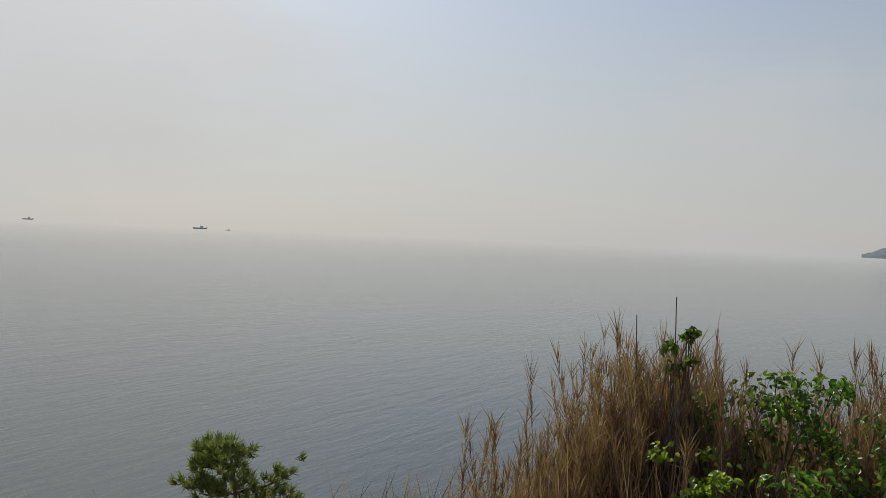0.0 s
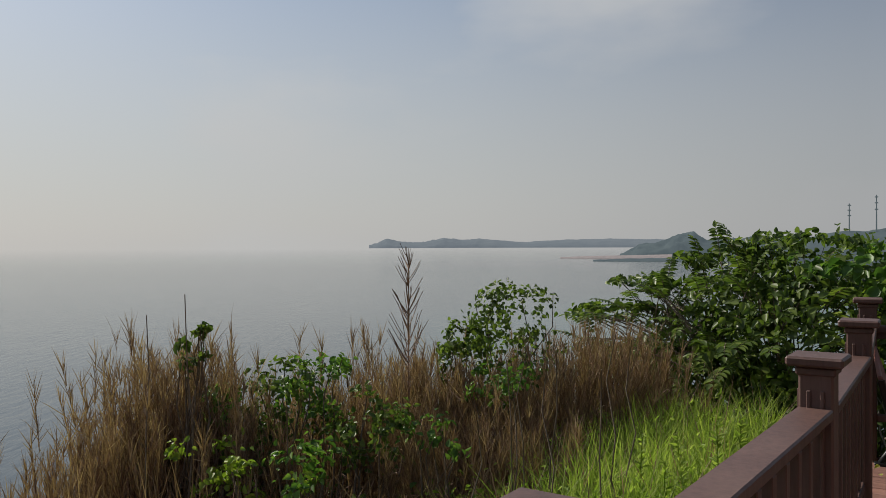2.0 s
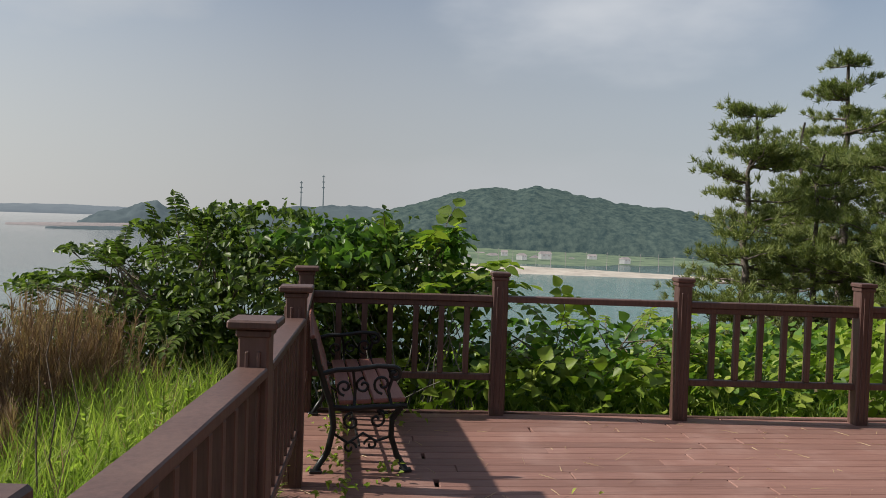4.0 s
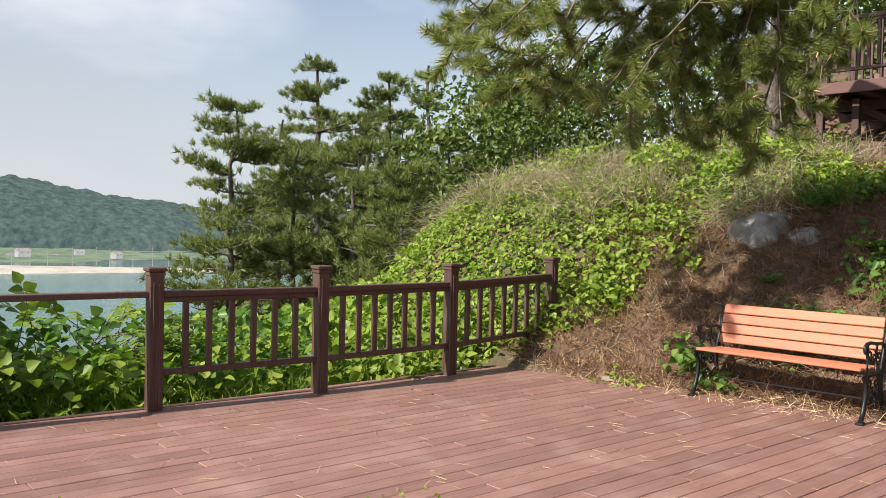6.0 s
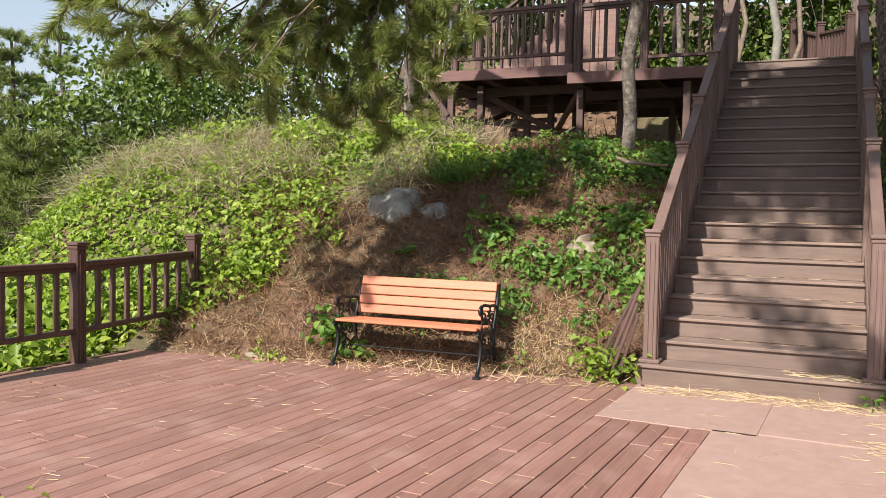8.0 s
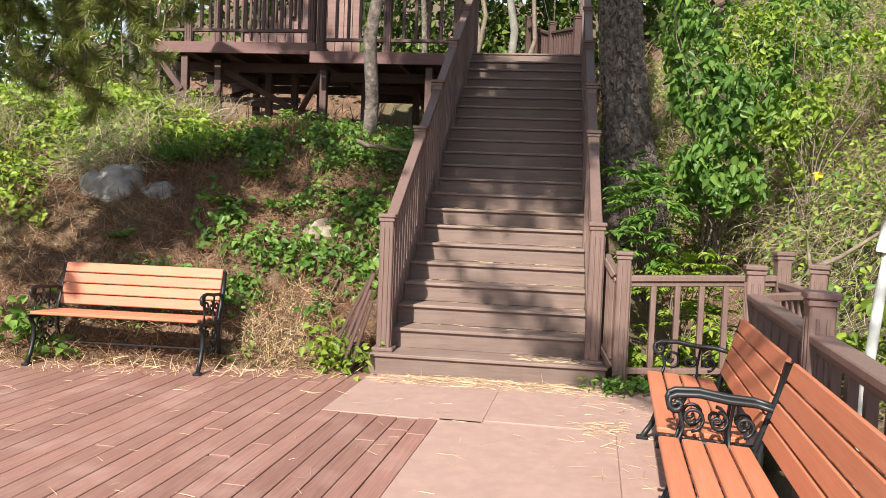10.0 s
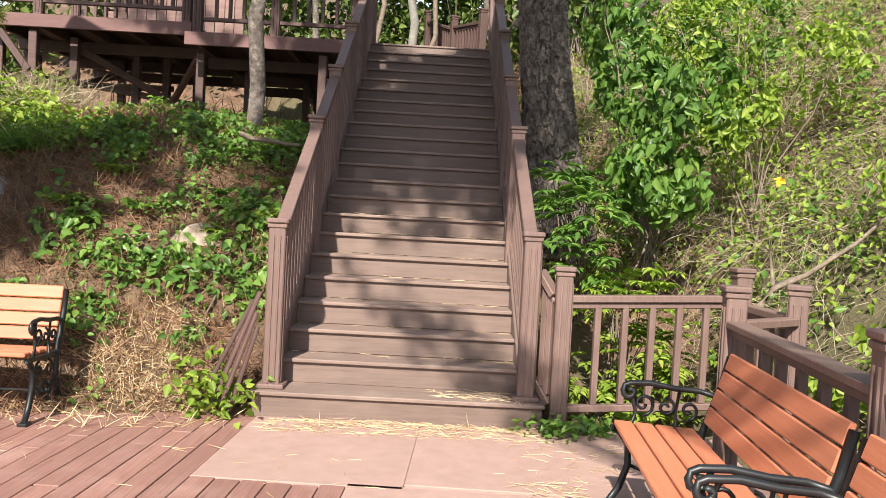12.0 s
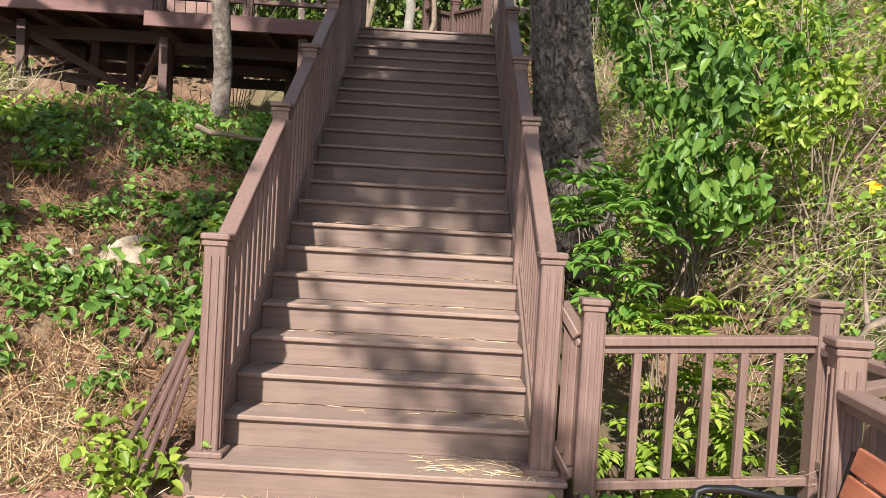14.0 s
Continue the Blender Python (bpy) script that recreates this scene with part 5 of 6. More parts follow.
def west_bank(x, y):
    d = y - along(FOOT, x)
    if d < 0.3 or ((x + 3.2) ** 2 + (y - 1.7) ** 2 < 0.75):
        return False
    if x < -4.9 and d > 3.4 + 0.5 * noise.noise(Vector((x, y, 4.0))):
        return patchy(x, y, 1.1, 0.02, 6.0)
    return x < -2.8 - (2.6 - y) * 0.64 and x < -2.6 and y < 4.1


cover("vine_cover", "bright green kudzu vines spread over the bank", on_ground(8500, -10.5, -2.4, -2.2, 5.2, lambda x, y: west_bank(x, y) and patchy(x, y, 1.1, -0.42, 3.0)), 0.30, 0.078, M_VINE, "vines", 3)
cover("vine_cover", "kudzu vines climbing over the dry crest", on_ground(1500, -8.6, -3.6, 2.4, 5.2, lambda x, y: y - along(FOOT, x) > 2.2 and patchy(x, y, 1.2, 0.08, 41.0)), 0.55, 0.09, M_VINE, "vines", 4)
cover("vine_cover", "large kudzu leaves on the slope outside the fence", on_ground(2500, -12, -5.5, -7.2, -0.6, lambda x, y: x < deck_edge_x(y) - 0.12), 0.62, 0.13, M_VINE, "vines", 3, 0.5, 0.9)
cover("vine_cover", "mound of kudzu leaves as high as the rail", on_ground(620, -8.2, -5.75, -6.4, -2.6), 0.95, 0.11, M_LEAF, "vines", 3, 0.5, 0.9)
cover("leaf_cover", "dark green leaves at the back of the upper slope", on_ground(1200, -3.4, -0.2, 2.9, 5.0, lambda x, y: patchy(x, y, 1.1, -0.08, 5.0)), 0.20, 0.075, M_LEAF, "plants", 4)
for x_, y_, rx_, ry_, n_, sz_, mat_ in ((-1.95, 1.45, 0.28, 0.3, 55, 0.085, M_LEAF), (-1.4, 1.25, 0.3, 0.2, 65, 0.085, M_LEAF), (-0.85, 1.25, 0.3, 0.24, 60, 0.085, M_LEAF), (-1.94, 2.55, 0.18, 0.2, 50, 0.07, M_LEAF), (-1.18, 2.02, 0.2, 0.15, 50, 0.06, M_LEAF), (-0.55, 1.95, 0.22, 0.32, 90, 0.085, M_LEAF), (-0.4, 1.25, 0.16, 0.25, 50, 0.085, M_LEAF),
                                        (-1.17, 2.6, 0.1, 0.2, 36, 0.06, M_LEAF), (-1.45, 0.55, 0.2, 0.15, 40, 0.075, M_LEAF), (-0.72, 0.6, 0.1, 0.08, 22, 0.06, M_LEAF), (-3.85, 2.4, 0.3, 0.25, 80, 0.09, M_LEAF), (-4.5, 2.9, 0.5, 0.3, 90, 0.09, M_LEAF), (-2.3, 0.75, 0.2, 0.15, 40, 0.07, M_LEAF), (-4.6, 0.35, 0.2, 0.2, 34, 0.11, M_VINE), (-2.6, 3.3, 0.4, 0.2, 70, 0.08, M_VINE), (-1.9, 3.3, 0.4, 0.2, 60, 0.07, M_LEAF)):
    q_ = np.column_stack([RNG.normal(x_, rx_ * 0.6, n_), RNG.normal(y_, ry_ * 0.6, n_), np.zeros(n_)])
    q_[:, 2] = [ground(a_, b_) for a_, b_, _ in q_]
    cover("leaf_cover", "low green leafy plants growing in the needle litter", q_, 0.22, sz_, mat_, "plants", 4)
cover("leaf_cover", "mixed green leaves over the right hand bank", on_ground(10500, 2.1, 9.0, -4.5, 7.5, lambda x, y: y - along(FOOT, x) > 0.3 and (x > 3.5 or y > 2.2) and patchy(x, y, 1.4, -0.12, 12.0)), 0.6, 0.052, M_VINE, "plants", 4)
p = on_ground(11000, 2.2, 8.5, 2.0, 8.0, lambda x, y: y - along(FOOT, x) > 1.3)
solo("dry_grass", blades("dry_grass", p, np.tile([-0.1, -0.5, 0.5], (len(p), 1)), RNG.uniform(0.4, 1.0, len(p)), 0.0035, M_DRY, 1.5, 0.5), "pale dry grass hanging down the upper right hand bank", "grass", kind="stuff")
cover("leaf_cover", "darker green trailing leaves over the right hand bank", on_ground(2600, 3.3, 9.0, -4.0, 7.5, lambda x, y: y - along(FOOT, x) > 0.4 and patchy(x, y, 1.3, 0.0, 17.0)), 0.7, 0.07, M_LEAF, "plants", 3)

cover("vine_cover", "kudzu leaves creeping up to the end of the fence", on_ground(260, -6.3, -5.1, -2.3, -0.7), 0.3, 0.10, M_VINE, "vines", 3, 0.45)
# sprigs, roots and dead twigs on the worn slope
rnd = random.Random(91)
for k in range(34):
    x, y = rnd.uniform(-3.2, -0.25), rnd.uniform(0.5, 3.8)
    if (x + 3.2) ** 2 + (y - 1.8) ** 2 < 0.45:
        continue
    z = ground(x, y)
    n = rnd.randint(7, 14)
    t = thing("sprig", "small green feather leaved sprig in the needle litter", "plant", at=(x, y, z), group="sprigs on the bank")
    a = RNG.uniform(0, 6.283, n)
    w = np.column_stack([np.cos(a) * 0.8, np.sin(a) * 0.8 - 0.3, RNG.uniform(0.5, 1.2, n)])
    piece("foliage", fronds("fronds", np.zeros((n, 3)), w, RNG.uniform(0.12, 0.24, n), 4, rnd.choice((M_LEAF, M_LEAF, M_VINE)), 0.4, 0.26, 0.35), t, pose(0, 0, 0))
for k in range(40):
    x, y = rnd.uniform(-4.2, -0.3), rnd.uniform(0.4, 4.2)
    a = rnd.uniform(0, 6.283)
    ln = rnd.uniform(0.25, 0.8)
    ends = [(x + math.cos(a) * ln * f, y + math.sin(a) * ln * f) for f in (0, 0.33, 0.66, 1)]
    q = [Vector((u - x, v - y, ground(u, v) - ground(x, y) + rnd.uniform(0.0, 0.05))) for u, v in ends]
    solo("dead_twig", tubes_mesh("dead_twig", [(q, taper(3, rnd.uniform(0.006, 0.014), 0.004))], M_TWIG, 5), "thin dead twig lying on the bank", "twig", (x, y, ground(x, y)), 0, "dead twigs on the bank")
# plants at single spots along the deck's edge
for x, y, n, h_, s_, mat in ((-2.75, -0.28, 40, 0.14, 0.10, M_LEAF), (-3.15, -0.15, 60, 0.3, 0.11, M_LEAF), (-3.6, -0.62, 40, 0.07, 0.07, M_VINE), (-0.28, 0.0, 130, 0.26, 0.075, M_VINE), (-0.45, 0.22, 90, 0.3, 0.07, M_VINE), (-1.15, 0.0, 24, 0.1, 0.07, M_LEAF), (2.05, -0.12, 90, 0.13, 0.065, M_LEAF), (2.3, -0.05, 70, 0.12, 0.065, M_LEAF), (-2.2, 0.35, 40, 0.2, 0.09, M_LEAF), (-4.4, 0.35, 50, 0.3, 0.10, M_VINE)):
    p = np.column_stack([RNG.normal(x, 0.13, n), RNG.normal(y, 0.10, n), np.zeros(n)])
    zg = np.array([max(0.0, ground(a, b_)) for a, b_, _ in p])
    p[:, 2] = zg + RNG.uniform(0.03, 1, n) * h_
    solo("weeds", leaves("weeds", p, np.tile([0, -0.2, 1.0], (n, 1)), RNG.uniform(0.7, 1.3, n) * s_, mat), "small leafy green weeds at the edge of the deck", "plants", kind="stuff")

q_ = np.column_stack([RNG.normal(-3.0, 0.13, 420), RNG.normal(2.55, 0.1, 420), np.full(420, ground(-3.0, 2.55))])
solo("grass_tuft", blades("grass_tuft", q_, np.tile([0, -0.4, 0.9], (420, 1)), RNG.uniform(0.25, 0.5, 420), 0.006, M_LEAF, 1.1, 0.4), "dark green drooping grass tuft above the boulder", "grass", kind="stuff")
# dry grass thatch on the crest, litter on the slope
p = on_ground(13000, -9.8, -3.3, 0.8, 5.6, lambda x, y: y - along(FOOT, x) > 2.3 - 0.5 * (x < -6) and patchy(x, y, 1.0, -0.08, 21.0))
solo("dry_grass", blades("dry_grass", p + np.array([0, 0, 0.1]), ground_normal(p) * 0.4 + np.array([0.1, -0.35, 0.15]), RNG.uniform(0.35, 0.9, len(p)), 0.0038, M_DRY, 1.4, 0.6), "pale dry grass thatch hanging over the crest", "grass", kind="stuff")
p = on_ground(9000, -9.6, -5.2, 2.2, 5.4, lambda x, y: y - along(FOOT, x) > 3.0 and patchy(x, y, 1.0, -0.02, 23.0))
solo("dry_brush", blades("dry_brush", p, np.tile([0.05, -0.2, 1.0], (len(p), 1)), RNG.uniform(0.3, 0.75, len(p)), 0.004, M_DRY, 1.6, 0.8), "tangled pale dry brush on the crest of the bank", "grass", kind="stuff")
p = on_ground(13000, 3.3, 8.0, 0.4, 6.0, lambda x, y: y - along(FOOT, x) > 0.3 and (x > 3.7 or y > 2.6))
solo("dry_brush", blades("dry_brush", p, ground_normal(p) * 0.4 + np.array([-0.3, -0.5, 0.35]), RNG.uniform(0.25, 0.7, len(p)), 0.0030, M_DRY, 1.8, 0.8), "pale dry vines and grass hanging on the sunny bank", "grass", kind="stuff")
p = on_ground(12000, 3.2, 8.5, -3.6, 6.0, lambda x, y: y - along(FOOT, x) > 0.0)
solo("dry_stems", blades("dry_stems", p + np.array([0, 0, 0.1]), ground_normal(p) * 0.5 + np.array([-0.2, -0.3, 0.4]), RNG.uniform(0.2, 0.6, len(p)), 0.0022, M_DRY, 1.7, 0.9), "tangle of pale dry stems on the right hand bank", "grass", kind="stuff")
p = on_ground(46000, -5.2, 0.0, -0.7, 4.9, lambda x, y: y - along(FOOT, x) > -0.1)
solo("needle_litter", blades("needle_litter", p + np.array([0, 0, 0.015]), ground_normal(p) * 0.25 + np.array([0, -0.2, -0.05]), RNG.uniform(0.08, 0.30, len(p)), 0.0034, M_LITTER, 0.4, 0.6), "red brown fallen pine needles on the bank", "litter", kind="stuff")
p = on_ground(1500, -5.0, -0.15, -0.85, 0.5, lambda x, y: -0.45 < y - along(FOOT, x) < 0.55)
p = np.concatenate([p, on_ground(900, -5.0, -3.2, -0.8, 1.1, lambda x, y: y - along(FOOT, x) > -0.2), on_ground(1500, -1.3, -0.6, 0.0, 0.9)])
p[:, 2] = np.maximum(p[:, 2], 0.0) + 0.012
solo("straw_litter", blades("straw_litter", p, np.tile([0, 0, 0.08], (len(p), 1)), RNG.uniform(0.06, 0.2, len(p)), 0.003, M_STRAW, 0.25, 0.8), "straw coloured needles heaped along the deck's edge", "litter", kind="stuff")


# needles lying on the deck and the steps
def lying(n, x0, x1, y0, y1, z, seed, ln=(0.05, 0.16)):
    rng = np.random.default_rng(seed)
    p = np.column_stack([rng.uniform(x0, x1, n), rng.uniform(y0, y1, n), np.full(n, z)])
    w = np.column_stack([rng.normal(0, 1, n), rng.normal(0, 0.6, n), rng.uniform(0.0, 0.06, n)])
    return p, w, rng.uniform(*ln, n)


P_, W_, L_ = [], [], []
for args in ((700, -5.0, 2.4, -7.8, -0.3, 0.006, 1), (520, 0.05, 1.95, -0.34, -0.02, 0.008, 2), (260, 0.3, 1.9, -0.12, -0.01, 0.02, 3), (220, 1.7, 2.6, -2.4, -0.3, 0.008, 4), (70, 1.7, 2.0, -1.5, -1.15, 0.012, 6), (120, 1.2, 1.8, 0.04, 0.34, 0.188, 5)):
    a, b_, c = lying(*args)
    P_.append(a)
    W_.append(b_)
    L_.append(c)
for k in range(2, 20):
    a, b_, c = lying(24, 0.1, 1.78, TREAD * (k - 1) + 0.28, TREAD * (k - 1) + 0.36, RISE * k + 0.006, 40 + k)
    P_.append(a)
    W_.append(b_)
    L_.append(c)
solo("fallen_needles", blades("fallen_needles", np.concatenate(P_), np.concatenate(W_), np.concatenate(L_), 0.0019, M_STRAW, 0.1, 0.02), "straw coloured pine needles lying on the deck and steps", "litter", kind="stuff")


# ---------------------------------------------------------------- seaward growth
EYE0 = Vector((1.15, -7.70, 1.55))


def reed_clump(az, dist, top, n, seed, plume=True):
    x, y, z = bearing(az, dist)
    zt = bearing(az, dist, top)[2]
    h_ = zt - z
    rng = np.random.default_rng(seed)
    t = thing("reed_clump", "dry brown reeds with feathery plumes above the sea", "reeds", at=(x, y, z), group="dry reeds on the cliff edge")
    p = np.column_stack([rng.normal(0, 0.2, n), rng.normal(0, 0.2, n), np.full(n, -0.05)])
    ln = h_ * rng.uniform(0.6, 1.0, n)
    lean = np.column_stack([rng.normal(0, 0.13, n), rng.normal(0, 0.13, n), np.ones(n)])
    d = unit(lean)
    piece("stalk", blades("stems", p, d, ln, 0.006, M_REED, 0.12, 0.02), t, pose(0, 0, 0))
    k = 6
    f = rng.uniform(0.1, 0.6, (n, k, 1))
    q = (p[:, None] + d[:, None] * ln[:, None, None] * f).reshape(-1, 3)
    piece("blade", blades("leaf_blades", q, np.tile([0, 0, 0.8], (len(q), 1)), rng.uniform(0.14, 0.36, len(q)), 0.0045, M_REED, 1.1, 0.5), t, pose(0, 0, 0))
    if plume:
        k = 56
        f = rng.uniform(0.45, 1.0, (n, k, 1)) ** 0.8
        q = (p[:, None] + d[:, None] * ln[:, None, None] * f).reshape(-1, 3)
        piece("plume", blades("plumes", q, np.tile([0.05, 0.02, 1.0], (len(q), 1)), rng.uniform(0.08, 0.2, len(q)), 0.0024, M_REED, 0.2, 0.27), t, pose(0, 0, 0))


for k, (az, d, top, n) in enumerate(((-143.6, 4.7, -10.8, 18), (-142.6, 4.8, -11.6, 16), (-141.2, 4.9, -13.0, 14), (-139.6, 5.0, -12.4, 16), (-138.2, 5.1, -11.6, 24), (-136.6, 5.2, -7.4, 40), (-135.6, 5.2, -5.4, 70), (-134.8, 5.2, -5.2, 66), (-133.6, 5.1, -7.0, 40), (-132.4, 4.9, -10.4, 30),
                                     (-127.0, 5.8, -8.8, 34), (-122.0, 5.6, -5.6, 44), (-120.6, 5.8, -7.4, 44), (-118.4, 5.8, -8.0, 46), (-116.4, 5.8, -7.6, 50), (-114.4, 6.0, -7.4, 50), (-112.4, 6.2, -7.0, 36), (-110.4, 6.4, -6.0, 34), (-108.4, 6.6, -5.2, 34), (-106.6, 6.8, -5.0, 34), (-105.0, 7.0, -5.4, 30), (-103.4, 7.0, -6.4, 24), (-129.5, 5.6, -10.0, 34), (-124.6, 5.6, -8.6, 34), (-131.6, 5.0, -10.5, 34))):
    reed_clump(az, d, top, int(n * 1.35), 500 + k)
    if az < -112:
        reed_clump(az + 1.1, d - 0.75, top - 4.2, int(n * 0.6), 560 + k, az > -122)


def tall_plume(az, dist, top):
    """One tall bare plume: a straight stem with stiff fine branches."""
    x, y, z = bearing(az, dist)
    h_ = bearing(az, dist, top)[2] - z
    t = thing("reed_plume", "tall bare branching plume standing above the reeds", "reeds", at=(x, y, z))
    rnd = random.Random(77)
    lines = [([Vector((0.05 * f, 0.03 * f, h_ * f)) for f in (0, 0.35, 0.7, 1.0)], [0.007, 0.006, 0.0045, 0.002])]
    for j in range(60):
        f = rnd.uniform(0.58, 0.97)
        r = Vector((0.05 * f, 0.03 * f, h_ * f))
        a_ = rnd.uniform(0, 6.28)
        ln = 0.34 * (1.12 - f) + 0.05
        q = r + Vector((math.cos(a_) * ln * 0.62, math.sin(a_) * ln * 0.62, ln * 1.0))
        lines.append(([r, r.lerp(q, 0.5) + Vector((0, 0, -0.008)), q], [0.003, 0.0026, 0.0018]))
    piece("stalk", tubes_mesh("stalk", lines, M_REED, 4), t, pose(0, 0, 0))


tall_plume(-119.7, 5.4, -0.3)
for k, (az, d, el, r, n, mat) in enumerate(((-130.6, 5.1, -10.8, 0.38, 250, M_LEAF), (-128.0, 5.1, -10.4, 0.38, 230, M_DARKLEAF), (-125.2, 5.2, -9.4, 0.34, 230, M_LEAF), (-133.6, 4.5, -14.5, 0.30, 110, M_VINE), (-115.6, 6.0, -6.4, 0.32, 280, M_DARKLEAF), (-112.4, 6.3, -5.0, 0.42, 420, M_DARKLEAF), (-113.4, 5.6, -9.4, 0.3, 150, M_LEAF), (-122.4, 4.8, -12.5, 0.36, 220, M_DARKLEAF), (-134.0, 4.8, -6.4, 0.15, 60, M_DARKLEAF), (-130.0, 4.2, -16.0, 0.30, 100, M_VINE), (-126.4, 4.2, -15.5, 0.32, 100, M_LEAF), (-118.0, 4.8, -13.5, 0.3, 80, M_LEAF))):
    c = bearing(az, d, el)
    shrub("shrub", "green leafy shrub among the dry reeds", bearing(az, d), [(c, (r * 0.8, r * 0.8, r * 0.6), int(n * 1.5)), ((c[0], c[1], c[2] - 0.4), (r * 0.8, r * 0.8, 0.35), n // 2)], mat, 0.045, 600 + k, stems=6, group="shrubs among the reeds")
p = np.concatenate([on_ground(9000, -6.6, 0.6, -9.9, -8.3), on_ground(9000, -5.6, -0.9, -9.4, -8.3)])
hgt = np.concatenate([RNG.uniform(0.15, 0.45, 9000), RNG.uniform(0.35, 0.95, len(p) - 9000)])
solo("green_grass", blades("green_grass", p, np.tile([0, 0, 1.0], (len(p), 1)), hgt, 0.0055, M_GRASS, 0.8, 0.2), "bright green tall grass outside the railing", "grass", kind="stuff")
p = on_ground(1300, -6.4, 0.4, -9.9, -8.35, lambda x, y: patchy(x, y, 1.7, 0.0, 31.0))
cover("weeds", "broad leaved weeds among the tall grass", p, 0.55, 0.05, M_GRASS, "plants", 3, 0.24)


def green_spear(x, y, height, seed):
    """An upright weed: one stem closely set with narrow leaves, shorter towards its tip."""
    z = ground(x, y)
    t = thing("tall_weed", "tall upright bright green weed set with narrow leaves", "weed", at=(x, y, z), group="tall weeds by the railing")
    rng = np.random.default_rng(seed)
    lean = np.array([rng.normal(0, 0.05), rng.normal(0, 0.05), 1.0])
    piece("stalk", tubes_mesh("stalk", [([Vector((0, 0, -0.05)), Vector(lean * height)], [0.006, 0.003])], M_GRASS, 5), t, pose(0, 0, 0))
    n = int(170 * height)
    f = rng.uniform(0.12, 1.0, n)
    a = rng.uniform(0, 6.283, n)
    w = np.column_stack([np.cos(a), np.sin(a), np.full(n, 0.75)])
    piece("foliage", blades("foliage", lean * (f * height)[:, None], w, (0.13 - 0.085 * f) * rng.uniform(0.8, 1.2, n), 0.006, M_GRASS, 0.6, 0.12), t, pose(0, 0, 0))


for k, (az, d, h_) in enumerate(((-92.4, 4.6, 1.05), (-94.0, 4.3, 0.85), (-95.2, 4.8, 0.95), (-96.6, 4.2, 1.1), (-97.6, 4.6, 0.8), (-98.8, 4.1, 0.9), (-100.5, 4.5, 0.75), (-102.6, 4.2, 0.7), (-93.2, 3.9, 0.7), (-99.6, 3.8, 0.65), (-104.4, 4.4, 0.8), (-95.8, 3.7, 0.7))):
    x, y, _ = bearing(az, d)
    green_spear(x, y, h_, 340 + k)
p = on_ground(1300, -6.6, 0.6, -10.0, -8.4)
solo("dry_stems", blades("dry_stems", p, np.tile([0, 0, 1.0], (len(p), 1)), RNG.uniform(0.3, 1.0, len(p)), 0.005, M_REED, 0.5, 0.25), "thin dry stems standing in the green grass", "grass", kind="stuff")
p = on_ground(14000, -8.5, 1.5, -13.0, -9.4)
solo("dry_undergrowth", blades("dry_undergrowth", p, np.tile([0, 0, 0.8], (len(p), 1)), RNG.uniform(0.3, 0.95, len(p)), 0.006, M_REED, 0.8, 0.4), "dry brown undergrowth on the cliff edge", "grass", kind="stuff")
p = on_ground(2600, -7.2, -5.5, -7.6, -2.0, lambda x, y: x < deck_edge_x(y) - 0.1)
solo("green_grass", blades("green_grass", p, np.tile([0, 0, 1.0], (len(p), 1)), RNG.uniform(0.2, 0.5, len(p)), 0.006, M_GRASS, 0.7, 0.3), "green grass along the outside of the fence", "grass", kind="stuff")
# tall single stalks
for az, d, el in ((-110.2, 4.0, -8.0), (-109.6, 4.1, -7.4), (-112.6, 4.2, -9.5), (-115.0, 4.0, -12.0), (-117.4, 4.2, -13.0), (-105.6, 4.4, -6.0), (-134.6, 4.4, -3.3), (-137.0, 4.6, -4.6), (-104.6, 4.6, -6.5), (-111.6, 4.4, -7.5), (-113.0, 4.3, -8.0), (-128.0, 4.2, -10.5), (-106.6, 4.2, -8.5)):
    a, b_ = bearing(az, d), bearing(az + 0.1, d, el)
    q = [Vector(v) - Vector(a) for v in wander(a, b_, 5, 0, int(-az * 10))]
    solo("stalk", tubes_mesh("stalk", [(q, taper(5, 0.006, 0.0025))], M_TWIG, 5), "thin dry upright stalk among the reeds", "stalk", a, 0, "single stalks")


# ---------------------------------------------------------------- the far shore
def ridge(name, label, tops, dist, depth, mat, rough, seed, base=SEA, category="hill", steps=10):
    """Far land: a body with a rough wooded top, along bearings with the height seen there."""
    pts = []
    for (a0, e0), (a1, e1) in zip(tops, tops[1:]):
        for i in range(steps):
            pts.append((a0 + (a1 - a0) * i / steps, e0 + (e1 - e0) * i / steps))
    pts.append(tops[-1])
    verts, faces = [], []
    rows = 36
    for k, (az, el) in enumerate(pts):
        for j in range(rows):
            f = j / (rows - 1)
            d = dist + depth * f
            x, y, zt = bearing(az, d, el)
            zt = max(base + 0.3, EYE0.z + (dist + depth / 2) * math.tan(radians(el)))
            sh = math.sin(math.pi * min(1.0, f * 1.0)) ** 0.6 if 0 < f < 1 else 0.0
            z = base - 1 + (zt - base + 1) * sh
            z += rough * noise.fractal(Vector((x, y, seed)) / max(11.0, rough * 5), 0.7, 2.0, 3) * (1 if sh > 0 else 0)
            verts.append((x, y, z))
    for k in range(len(pts) - 1):
        for j in range(rows - 1):
            faces.append((k * rows + j, (k + 1) * rows + j, (k + 1) * rows + j + 1, k * rows + j + 1))
    return solo(name, add_mesh(name, verts, faces, mat, True), label, category, kind="structure")


